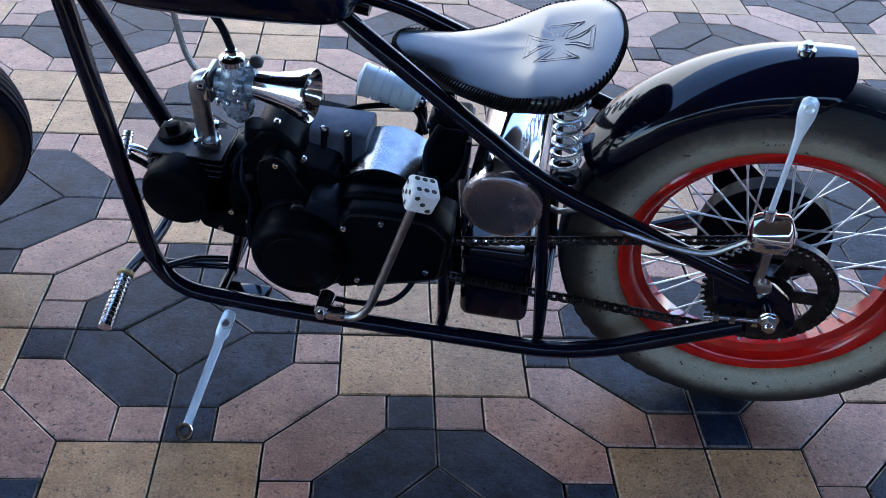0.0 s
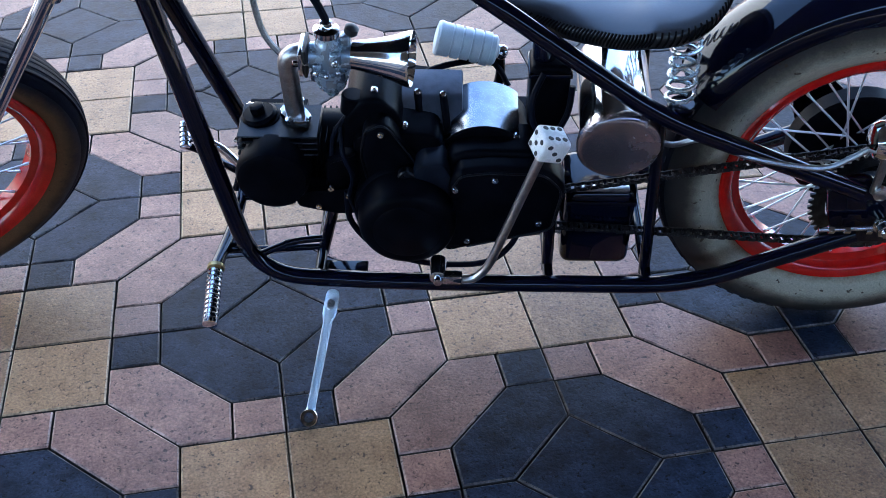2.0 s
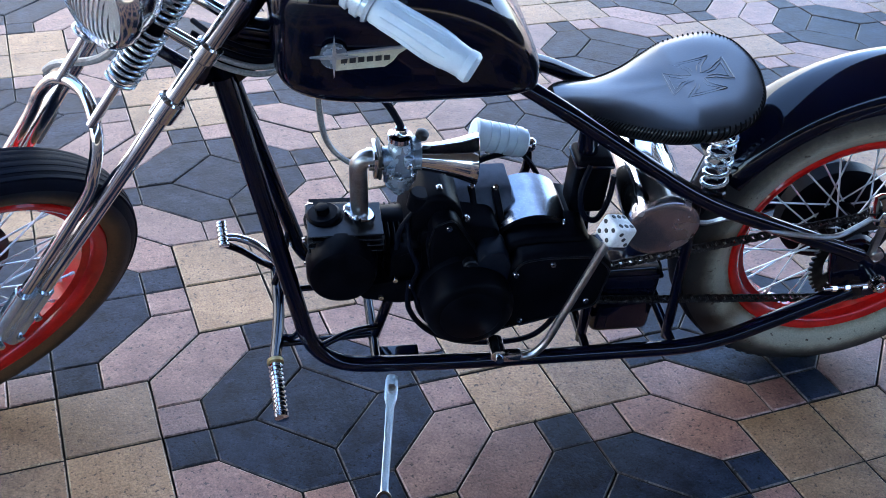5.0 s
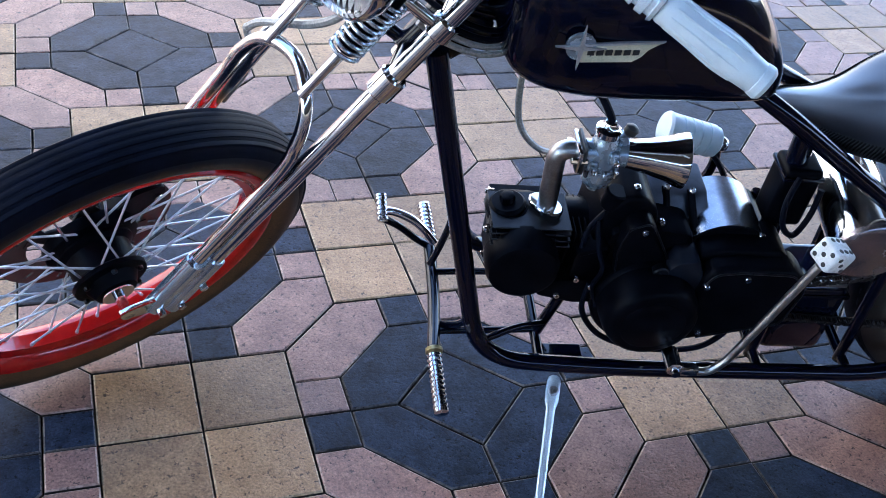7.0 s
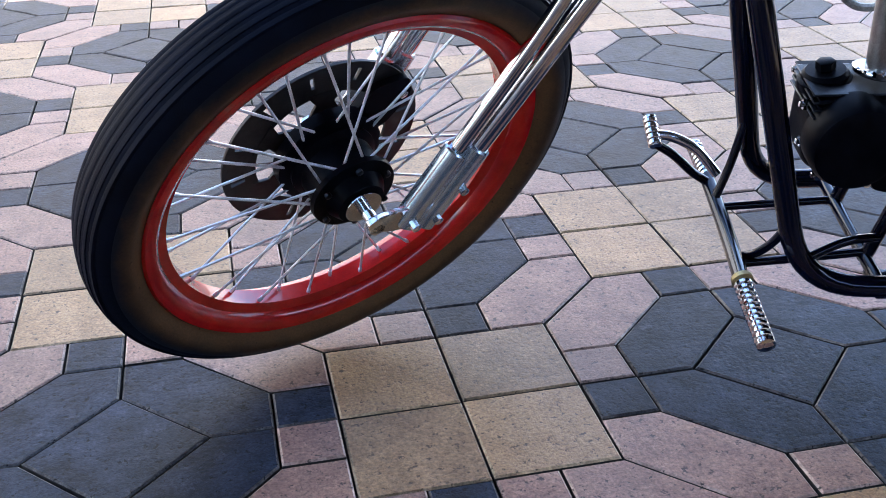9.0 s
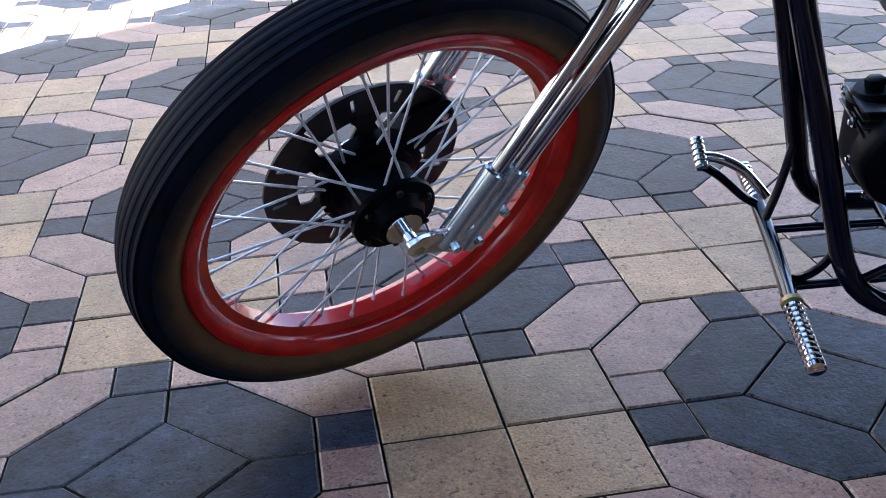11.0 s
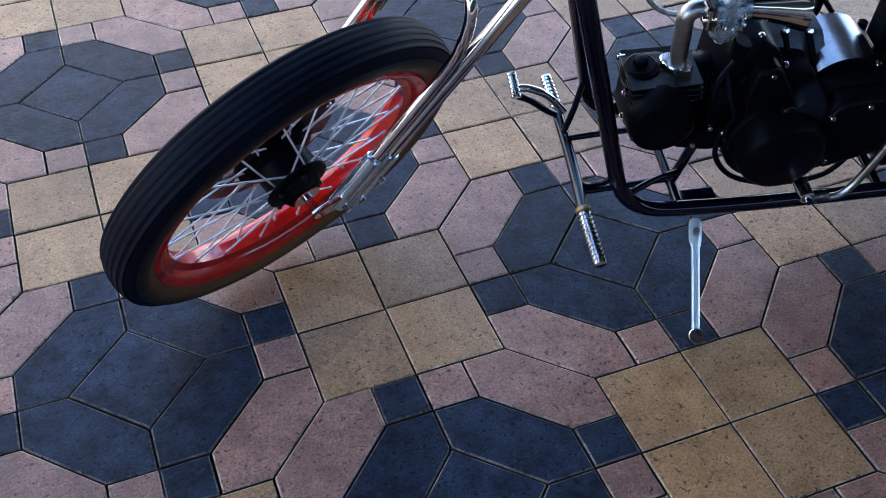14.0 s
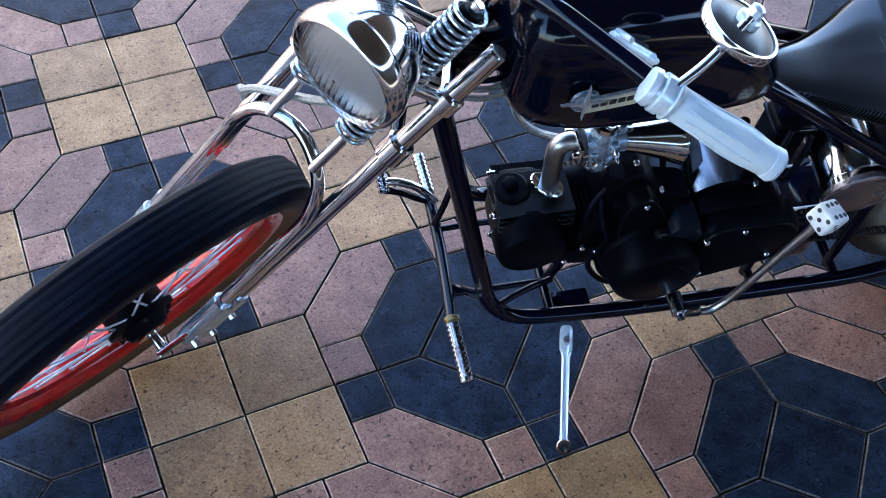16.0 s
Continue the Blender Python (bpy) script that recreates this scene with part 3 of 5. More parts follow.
for band in range(3):
    for k in range(n):
        if not solid(band, k):
            continue
        j = (k + 1) % n
        lo, hi = grid
        b.faces.new((lo[band][k], lo[band + 1][k], lo[band + 1][j], lo[band][j]))
        b.faces.new((hi[band][k], hi[band][j], hi[band + 1][j], hi[band + 1][k]))
        if band == 0 or not solid(band - 1, k):
            b.faces.new((lo[band][k], lo[band][j], hi[band][j], hi[band][k]))
        if band == 2 or not solid(band + 1, k):
            b.faces.new((lo[band + 1][k], hi[band + 1][k], hi[band + 1][j], lo[band + 1][j]))
        if not solid(band, (k - 1) % n):
            b.faces.new((lo[band][k], hi[band][k], hi[band + 1][k], lo[band + 1][k]))
        if not solid(band, j):
            b.faces.new((lo[band][j], lo[band + 1][j], hi[band + 1][j], hi[band][j]))
part("brake_disc", b, DISC, front, "dark slotted brake disc")
for k in range(6):
    b = fresh()
    prism(b, [(0.03, -0.018), (0.052, -0.019), (0.070, -0.011), (0.086, -0.022), (0.086, 0.022), (0.070, 0.011), (0.052, 0.019), (0.03, 0.018)], 0.0435, 0.0475, 0.001, 1)
    bmesh.ops.transform(b, matrix=Matrix.Rotation(2 * math.pi * k / 6, 4, "Y"), verts=b.verts)
    part("disc_arm", b, DISC, front)
b = fresh()
lathe(b, (0, 0.02, 0), (0, 1, 0), [(0, 0.02), (0, 0.058), (0.004, 0.064), (0.020, 0.064), (0.024, 0.056), (0.024, 0.01)], 36)
part("brake_hub", b, SATIN, front)
b = fresh()
rod(b, (0, -0.085, 0), (0, 0.085, 0), 0.0075)
lathe(b, (0, -0.054, 0), (0, 1, 0), [(0, 0.022), (0.002, 0.022)], 24)
lathe(b, (0, -0.088, 0), (0, 1, 0), [(0, 0.008), (0.001, 0.0105), (0.010, 0.0105), (0.011, 0.008)], 6)
part("axle", b, CHROME, front, "chrome axle, washer and nut")
b = fresh()
lathe(b, (0, -0.05, 0), (0, 1, 0), [(0, 0.012), (0.001, 0.028), (0.010, 0.033), (0.016, 0.036), (0.018, 0.050), (0.024, 0.051), (0.028, 0.044), (0.060, 0.044), (0.066, 0.052), (0.072, 0.052), (0.074, 0.03)], 40)
part("hub_shell", b, SATIN, front, "large satin black hub shell")
for k in range(6):
    b = fresh()
    a = 2 * math.pi * k / 6
    lathe(b, (0.042 * math.cos(a), -0.036, 0.042 * math.sin(a)), (0, -1, 0), [(0, 0.004), (0.004, 0.004), (0.005, 0.002)], 8)
    part("hub_bolt", b, SATIN_EDGE, front)

# springer fork
LA, LL = -0.098, 0.079
b = fresh()
rod(b, (0, 0, -0.05), (0, 0, 0.15), 0.012)
fork = part("fork", b, CHROME, bike, "chrome springer fork", FORK)
for side in (-1, 1):
    y = MID + side * LL
    b = fresh()
    rod(b, (LA, y, -0.47), (LA, y, 0.155), 0.0115, seg=20)
    part("fork_leg", b, CHROME, fork)
    b = fresh()
    lathe(b, (LA, y, 0.1545), (0, 0, 1), [(0, 0.0085), (0.0012, 0.0085), (0.0014, 0.001)], 20)
    part("tube_bore", b, STEEL, fork)
    for s0, s1, r in ((-0.045, -0.012, 0.0175), (0.055, 0.080, 0.0165)):
        b = fresh()
        rod(b, (LA, y, s0), (LA, y, s1), r, seg=20)
        block(b, (LA + 0.014, y, (s0 + s1) / 2), (0.014, 0.016, 0.016), 0.003)
        part("leg_clamp", b, CHROME, fork)
    # link plates at the axle
    b = fresh()
    rod(b, (LA, y, -0.495), (LA, y, -0.378), 0.0152, seg=22)
    rod(b, (-0.1225, MID + side * 0.077, -0.500), (-0.1225, MID + side * 0.077, -0.388), 0.0138, seg=22)
    block(b, (LA - 0.012, y, -0.442), (0.026, 0.018, 0.10), 0.004)
    part("fork_foot", b, SPRING, fork, "bright plated fork foot")
    b = fresh()
    prism(b, [(LA + 0.012, -0.47), (LA + 0.008, -0.490), (LA - 0.03, -0.505), (-0.166, -0.512), (-0.178, -0.500), (-0.166, -0.488), (LA - 0.03, -0.47)], y - 0.004, y + 0.004, 0.001, round_corners=0.006)
    for a, s in ((LA, -0.475), (LA - 0.026, -0.487), (LA + 0.006, -0.43)):
        lathe(b, (a, y + side * 0.021, s), (0, -side, 0), [(0, 0.004), (0.001, 0.0055), (0.012, 0.0055)], 8)
    part("rocker_link", b, CHROME, fork)
    b = fresh()
    rod(b, (-0.150, MID + side * 0.040, -0.10), (-0.150, MID + side * 0.040, 0.20), 0.0065)
    part("spring_rod", b, CHROME, fork)
    b = fresh()
    rod(b, (-0.150, MID + side * 0.040, -0.020), (-0.150, MID + side * 0.040, 0.190), 0.0128)
    part("spring_core", b, SATIN, fork)
    b = fresh()
    coil(b, (-0.150, MID + side * 0.040, -0.024), (-0.150, MID + side * 0.040, 0.064), 0.0178, 0.0026, 10)
    part("fork_spring", b, SPRING, fork, "chrome coil spring")
    b = fresh()
    coil(b, (-0.150, MID + side * 0.040, 0.076), (-0.150, MID + side * 0.040, 0.19), 0.0178, 0.0026, 13)
    part("fork_spring", b, SPRING, fork, "chrome coil spring")
b = fresh()
U = [(-0.122, -0.062, -0.48), (-0.124, -0.060, -0.22), (-0.135, -0.055, -0.152), (-0.143, -0.036, -0.108), (-0.145, 0.0, -0.086), (-0.145, 0.030, -0.086), (-0.143, 0.066, -0.108), (-0.135, 0.085, -0.152), (-0.124, 0.090, -0.22), (-0.122, 0.092, -0.48)]
tube(b, smooth_path(U, 6), 0.0085, 14)
part("spring_loop", b, CHROME, fork, "chrome inverted-U fork tube")
for s in (-0.028, 0.066):
    b = fresh()
    for y in (MID - LL, MID + LL):
        k = -0.040 if y < MID else 0.040
        if s > 0:
            rod(b, (LA, y, s), (-0.150, MID + k, s + 0.004), 0.0075)
        rod(b, (LA, y, s), (0.0, MID * 0.3, s), 0.0085)
    if s > 0:
        rod(b, (-0.150, MID - 0.05, s + 0.004), (-0.150, MID + 0.05, s + 0.004), 0.0085)
    part("fork_yoke", b, CHROME if s > 0 else BLACK, fork)

b = fresh()
prism(b, [(-0.158, -0.465), (-0.130, -0.482), (-0.100, -0.460), (-0.090, -0.412), (-0.108, -0.388), (-0.145, -0.410)], 0.056, 0.084, 0.006, 2, round_corners=0.01)
caliper = part("brake_caliper", b, SATIN, fork, "black brake caliper on the fork leg")
for du, dw in ((-0.125, -0.465), (-0.107, -0.41)):
    b = fresh()
    lathe(b, (du, 0.055, dw), (0, -1, 0), [(0, 0.006), (0.005, 0.006), (0.006, 0.003)], 6)
    part("caliper_bolt", b, CHROME, caliper)

# headlight
HL = Vector((-0.2142, 0.0078, 0.0871))
HD = Vector((-0.890, -0.110, -0.450)).normalized()
b = fresh()
lathe(b, HL, HD, [(-0.070, 0.004), (-0.069, 0.014), (-0.065, 0.026), (-0.057, 0.038), (-0.046, 0.048), (-0.032, 0.056), (-0.016, 0.0615), (-0.004, 0.0645), (-0.002, 0.0672), (0.001, 0.0685), (0.010, 0.0692), (0.018, 0.0680), (0.0225, 0.0650), (0.024, 0.0618), (0.019, 0.0605), (0.0, 0.062), (-0.03, 0.053), (-0.050, 0.038), (-0.062, 0.006)], 64)
lamp = part("headlight", b, CHROME, bike, "chrome round headlight", FORK)
b = fresh()
lathe(b, HL, HD, [(0.016, 0.0612), (0.022, 0.058), (0.029, 0.04), (0.032, 0.02), (0.033, 0.0006), (0.030, 0.0006), (0.029, 0.02), (0.026, 0.04), (0.018, 0.0595), (0.016, 0.0612)], 48)
part("lens", b, GLASS, lamp, "clear fluted glass lens")
b = fresh()
lathe(b, HL, HD, [(0.012, 0.0600), (0.0, 0.0585), (-0.02, 0.050), (-0.036, 0.034), (-0.042, 0.018), (-0.043, 0.0008), (-0.045, 0.0008), (-0.044, 0.019), (-0.038, 0.036), (-0.02, 0.052), (0.0, 0.0605), (0.012, 0.0610)], 48)
part("reflector", b, REFLECTOR, lamp, "bright silvered reflector")
b = fresh()
lathe(b, HL, HD, [(-0.04, 0.004), (-0.03, 0.007), (-0.018, 0.007), (-0.012, 0.003)], 14)
part("bulb", b, IVORY, lamp)
b = fresh()
rod(b, HL + HD * -0.05, (-0.14, 0.012, 0.068), 0.009)
part("headlight_bracket", b, CHROME, lamp)

# handlebar, grip, perch, mirror (left side), in fork space
GI, GE = Vector((-0.106, -0.214, 0.276)), Vector((-0.056, -0.326, 0.2965))
b = fresh()
tube(b, bent([(-0.085, 0, 0.195), (-0.10, -0.06, 0.233), (-0.10, -0.175, 0.266), GI + (GE - GI) * 0.2], 0.03), 0.0105, 14)
tube(b, bent([(-0.085, 0, 0.195), (-0.10, 0.07, 0.233), (-0.10, 0.19, 0.266), (-0.106, 0.23, 0.276), (-0.052, 0.35, 0.298)], 0.03), 0.0105, 14)
bar = part("handlebar", b, BLACK, bike, "black handlebar", FORK)
b = fresh()
rod(b, (-0.07, 0, 0.14), (-0.085, 0, 0.195), 0.016)
part("riser", b, CHROME, bar)
for side in (-1, 1):
    gi, ge = Vector((GI.x, GI.y * -side, GI.z)), Vector((GE.x, GE.y * -side, GE.z))
    n = (ge - gi).length
    b = fresh()
    lathe(b, gi, ge - gi, [(0, 0.012), (0, 0.0165), (0.003, 0.0178), (n * 0.3, 0.0172), (n * 0.62, 0.0195), (n * 0.8, 0.0175), (n * 0.9, 0.0165), (n - 0.012, 0.0175), (n - 0.004, 0.018), (n, 0.015)], 32)
    grip = part("grip", b, WHITE, bar, "white rubber grip with long flutes")
    for k in range(10):
        x, y, z = frame_of(ge - gi)
        a = 2 * math.pi * k / 10
        d = x * math.cos(a) + y * math.sin(a)
        b = fresh()
        tube(b, smooth_path([gi + (ge - gi) * 0.10 + d * 0.0165, gi + (ge - gi) * 0.3 + d * 0.0168, gi + (ge - gi) * 0.55 + d * 0.0186, gi + (ge - gi) * 0.74 + d * 0.0172], 4), 0.0021, 6)
        part("flute", b, WHITE, grip)
GD = (GE - GI).normalized()
b = fresh()
lathe(b, GI - GD * 0.034, GD, [(0, 0.013), (0.001, 0.019), (0.008, 0.020), (0.009, 0.017), (0.013, 0.017), (0.014, 0.021), (0.022, 0.021), (0.023, 0.018), (0.028, 0.018), (0.029, 0.022), (0.033, 0.02), (0.034, 0.013)], 24)
perch = part("lever_perch", b, ZINC, bar, "chrome control perch")
MIR = Vector((-0.055, -0.197, 0.350))
MD = Vector((-0.114, 0.131, 0.985)).normalized()
b = fresh()
tube(b, bent([GI - GD * 0.012 + Vector((0, 0, 0.012)), (-0.096, -0.204, 0.318), MIR + MD * 0.022], 0.02), 0.0052)
mirror = part("mirror", b, CHROME, bar, "round chrome-rimmed mirror on a bent stem")
b = fresh()
lathe(b, MIR + MD * 0.006, MD, [(0, 0.010), (0.002, 0.0125), (0.010, 0.0125), (0.011, 0.010), (0.012, 0.0085), (0.022, 0.0075), (0.024, 0.004)], 8)
part("mirror_nut", b, ZINC, mirror, "bright clamp nut")
b = fresh()
lathe(b, MIR, MD, arc_profile([(-0.007, 0.0375), (-0.008, 0.0395), (-0.005, 0.0425), (0.001, 0.0430), (0.005, 0.0412), (0.005, 0.0385), (0.0, 0.0372)]), 48)
part("mirror_rim", b, CHROME, mirror)
b = fresh()
lathe(b, MIR, MD, [(-0.005, 0.001), (-0.005, 0.0376), (0.002, 0.0385), (0.006, 0.032), (0.0085, 0.018), (0.009, 0.001)], 40)
part("mirror_shell", b, SMOKE, mirror, "dark smoked mirror back")

# fuel tank
b = fresh()
SEC = [(-0.266, 0.070, 0.690, 0.795), (-0.258, 0.096, 0.662, 0.815), (-0.240, 0.114, 0.645, 0.830), (-0.20, 0.127, 0.634, 0.845), (-0.13, 0.129, 0.630, 0.850), (-0.06, 0.123, 0.630, 0.838),
       (0.0, 0.117, 0.631, 0.806), (0.045, 0.107, 0.632, 0.755), (0.075, 0.092, 0.634, 0.705), (0.092, 0.068, 0.637, 0.668)]
NR = 36
rings = []
for u, hw, lo, hi in SEC:
    c, hh = (lo + hi) / 2, (hi - lo) / 2
    ring = []
    for k in range(NR):
        a = 2 * math.pi * k / NR
        ca, sa = math.cos(a), math.sin(a)
        e = 0.42 if sa < 0 else 0.75
        ring.append(b.verts.new((u, hw * abs(ca) ** 0.5 * (1 if ca > 0 else -1), c + hh * abs(sa) ** e * (1 if sa > 0 else -1))))
    rings.append(ring)
for p, q in zip(rings, rings[1:]):
    for k in range(NR):
        b.faces.new((p[k], p[(k + 1) % NR], q[(k + 1) % NR], q[k]))
b.faces.new(rings[0])
b.faces.new(rings[-1])
tank = part("fuel_tank", b, BLACK, bike, "glossy black fuel tank with a silver wing badge", sharp=50)
sub = tank.modifiers.new("round", "SUBSURF")
sub.levels = sub.render_levels = 2

b = fresh()
rod(b, (-0.180, -0.121, 0.822), (-0.130, -0.134, 0.793), 0.0085)
rod(b, (-0.168, -0.100, 0.812), (-0.163, -0.136, 0.832), 0.0035)
rod(b, (-0.138, -0.108, 0.790), (-0.132, -0.146, 0.806), 0.0035)
part("tank_latch", b, ZINC, tank, "small chrome latch bar")

# seat: a sprung leather saddle
HALF = [(0.131, 0.0), (0.135, 0.018), (0.156, 0.035), (0.20, 0.052), (0.25, 0.077), (0.298, 0.105), (0.346, 0.119), (0.388, 0.109), (0.413, 0.076), (0.423, 0.036), (0.426, 0.0)]
OUT = smooth_path([(u, -v, 0) for u, v in HALF] + [(u, v, 0) for u, v in HALF[-2:0:-1]] + [(HALF[0][0], 0, 0)], 6)[:-1]


def saddle(u, v):
    """The dished height of the saddle."""
    t = (u - 0.131) / 0.305
    return 0.594 - 0.016 * math.sin(math.pi * min(1, t / 0.62)) + 0.050 * max(0, (t - 0.5) / 0.5) ** 1.9 + 0.28 * v * v


b = fresh()
SEAT_C = Vector((0.31, 0, 0))
rings = []
for k in range(1, 15):
    q = k / 14
    rings.append([b.verts.new((SEAT_C.x + (p.x - SEAT_C.x) * q, p.y * q, saddle(SEAT_C.x + (p.x - SEAT_C.x) * q, p.y * q) - 0.013 * q ** 5 + 0.0012 * math.sin(9 * q * p.x / 0.3 + 4 * p.y / 0.1) * q * (1 - q))) for p in OUT])
n = len(OUT)
rings.append([b.verts.new((SEAT_C.x + (p.x - SEAT_C.x) * 1.012, p.y * 1.012, saddle(p.x, p.y) - 0.022)) for p in OUT])
rings.append([b.verts.new((SEAT_C.x + (p.x - SEAT_C.x) * 0.98, p.y * 0.985, saddle(p.x, p.y) - 0.033)) for p in OUT])
c0 = b.verts.new((SEAT_C.x, 0, saddle(SEAT_C.x, 0)))
c1 = b.verts.new((SEAT_C.x, 0, saddle(SEAT_C.x, 0) - 0.026))
for k in range(n):
    j = (k + 1) % n
    b.faces.new((c0, rings[0][k], rings[0][j]))
    b.faces.new((c1, rings[-1][j], rings[-1][k]))
    for p, q in zip(rings, rings[1:]):
        b.faces.new((p[k], q[k], q[j], p[j]))
seat = part("seat", b, LEATHER, bike, "black leather sprung saddle with a tooled cross", sharp=60)
b = fresh()
dense = []
for p, q in zip(OUT, OUT[1:] + OUT[:1]):
    m = max(1, round((q - p).length / 0.0056))
    dense += [p + (q - p) * (k / m) for k in range(m)]
for k, p in enumerate(dense):
    o = (p - SEAT_C).normalized()
    t = o.cross(Vector((0, 0, 1)))
    z = saddle(p.x, p.y)
    b = fresh()
    tube(b, smooth_path([p - o * 0.0022 + Vector((0, 0, z - 0.0105)), p + o * 0.0022 + t * 0.002 + Vector((0, 0, z - 0.0155)), p + o * 0.0030 + t * 0.0045 + Vector((0, 0, z - 0.022)), p - o * 0.0005 + t * 0.006 + Vector((0, 0, z - 0.029))], 3), 0.0014, 6)
    part("stitch", b, LACE, seat)
# the tooled cross: four flared arms drawn in raised lines
b = fresh()
for k in range(4):
    a = k * math.pi / 2
    ca, sa = math.cos(a), math.sin(a)
    for arm in ([(0.008, -0.007), (0.022, -0.011), (0.044, -0.029), (0.044, 0.029), (0.022, 0.011), (0.008, 0.007)], [(0.014, -0.003), (0.026, -0.006), (0.039, -0.019), (0.039, 0.019), (0.026, 0.006), (0.014, 0.003)]):
        pts = [(0.345 + 0.96 * (x * ca - y * sa), 0.96 * (x * sa + y * ca)) for x, y in arm]
        line = []
        for p, q in zip(pts, pts[1:]):
            line += [(p[0] + (q[0] - p[0]) * i / 5, p[1] + (q[1] - p[1]) * i / 5) for i in range(5)]
        line.append(pts[-1])
        b = fresh()
        tube(b, [(u, v, saddle(u, v) - 0.0002) for u, v in line], 0.0006, 6)
        part("tooled_line", b, LEATHER, seat)
for side in (-1, 1):
    b = fresh()
    coil(b, (0.374, side * 0.082, 0.466), (0.370, side * 0.078, 0.575), 0.0180, 0.0031, 6)
    part("seat_spring", b, SPRING, seat, "chrome coil spring")
    b = fresh()
    rod(b, (0.378, side * 0.082, 0.452), (0.378, side * 0.082, 0.464), 0.019)
    part("spring_seat", b, BLACK, seat)

# ---- engine ----
b = fresh()
prism(b, [(-0.062, 0.25), (-0.058, 0.39), (-0.02, 0.405), (0.06, 0.395), (0.075, 0.345), (0.20, 0.345), (0.228, 0.32), (0.222, 0.262), (0.10, 0.225), (0.045, 0.192), (-0.02, 0.20)], 0.085, -0.075, 0.008, round_corners=0.012)
engine = part("engine", b, SATIN, bike, "satin black horizontal single-cylinder engine")
b = fresh()
prism(b, [(0.076, 0.352), (0.086, 0.372), (0.125, 0.378), (0.205, 0.376), (0.236, 0.345), (0.224, 0.262), (0.10, 0.226), (0.066, 0.215)], -0.075, -0.122, 0.012, 3, round_corners=0.016)
part("gearbox_cover", b, SATIN, engine)
b = fresh()
prism(b, [(0.068, 0.34), (0.072, 0.374), (0.105, 0.385), (0.185, 0.385), (0.205, 0.372), (0.20, 0.335)], -0.03, -0.092, 0.008, 3, round_corners=0.012)
part("case_shoulder", b, SATIN, engine)
FLY = (0.016, 0.284)
b = fresh()
lathe(b, (0.022, -0.07, 0.276), (0, -1, 0), [(0, 0.084), (0.022, 0.084), (0.028, 0.081), (0.031, 0.074), (0.031, 0.05)], 48)
lathe(b, (FLY[0], -0.085, FLY[1]), (0, -1, 0), [(0, 0.072), (0.040, 0.069), (0.052, 0.066), (0.059, 0.061), (0.062, 0.053), (0.0615, 0.047), (0.063, 0.045), (0.064, 0.001)], 56)
part("flywheel_cover", b, SATIN, engine)
b = fresh()
prism(b, [(0.026, 0.362), (0.036, 0.376), (0.066, 0.380), (0.080, 0.350), (0.080, 0.280), (0.03, 0.270), (0.012, 0.310)], -0.07, -0.112, 0.006, 2, round_corners=0.008)
part("cover_web", b, CASE, engine, "blue-black web between the covers")
TIMING = [(-0.041, 0.416), (-0.018, 0.429), (-0.006, 0.421), (0.031, 0.358), (0.029, 0.326), (0.016, 0.298), (-0.039, 0.312), (-0.049, 0.375)]
b = fresh()
prism(b, TIMING, -0.05, -0.0905, 0.008, 3, round_corners=0.010)
part("timing_cover", b, SATIN, engine)


def across(bm, outline, u0, u1, ease=0.004):
    """A profile in (v, w) drawn out along u."""
    prism(bm, outline, u0, u1, ease)
    bmesh.ops.transform(bm, matrix=Matrix(((0, 1, 0, 0), (1, 0, 0, 0), (0, 0, 1, 0), (0, 0, 0, 1))), verts=bm.verts)
    return bm


b = across(fresh(), [(-0.062, 0.335), (-0.058, 0.352), (-0.012, 0.408), (0.0, 0.414), (0.055, 0.414), (0.062, 0.335)], -0.03, 0.092)
part("upper_crankcase", b, CASE_SHEEN, engine, "sloping crankcase top with its blue-grey reflection put into the colour")
for (u0, v0, w0), (u1, v1, w1) in (((0.0285, 0.0, 0.418), (0.0372, -0.056, 0.352)), ((0.0640, -0.006, 0.419), (0.0765, -0.066, 0.356))):
    b = fresh()
    rod(b, (u0, v0, w0), (u1, v1, w1), 0.0058, seg=12)
    part("case_rib", b, SATIN, engine)
    for k in (0.03, 0.97):
        b = fresh()
        c = Vector((u0, v0, w0)).lerp(Vector((u1, v1, w1)), k)
        lathe(b, c, (0, -0.75, 0.66), [(0.003, 0.0048), (0.009, 0.0048), (0.0105, 0.003)], 10)
        part("screw", b, CHROME, engine)
b = fresh()
tube(b, smooth_path([(0.031, -0.030, 0.392), (0.042, -0.036, 0.384), (0.056, -0.036, 0.384), (0.068, -0.030, 0.394)], 5), 0.0014, 6)
part("case_seam", b, INK, engine)
b = fresh()
prism(b, [(0.070, 0.340), (0.074, 0.358), (0.092, 0.366), (0.130, 0.370), (0.165, 0.370), (0.184, 0.362), (0.192, 0.340)], -0.03, -0.092, 0.010, 3, round_corners=0.014)
part("generator_housing", b, SATIN, engine)
b = fresh()
prism(b, [(-0.078, 0.330), (-0.070, 0.418), (-0.048, 0.446), (-0.020, 0.448), (0.004, 0.424), (0.014, 0.38), (0.014, 0.33)], 0.045, -0.062, 0.008, 3, round_corners=0.012)
part("timing_case", b, SATIN, engine)
b = fresh()
rod(b, (-0.060, -0.045, 0.415), (-0.056, -0.045, 0.445), 0.016, seg=20)
part("breather", b, SATIN, engine)
# thin rims added to draw the highlights along the cover edges
def cover_rim(pts, v, r, closed=True):
    line = bent([(u, v, w) for u, w in (pts + pts[:1] if closed else pts)], 0.012, 4)
    b = fresh()
    tube(b, line, r, 8)
    part("cover_rim", b, SATIN_EDGE, engine)


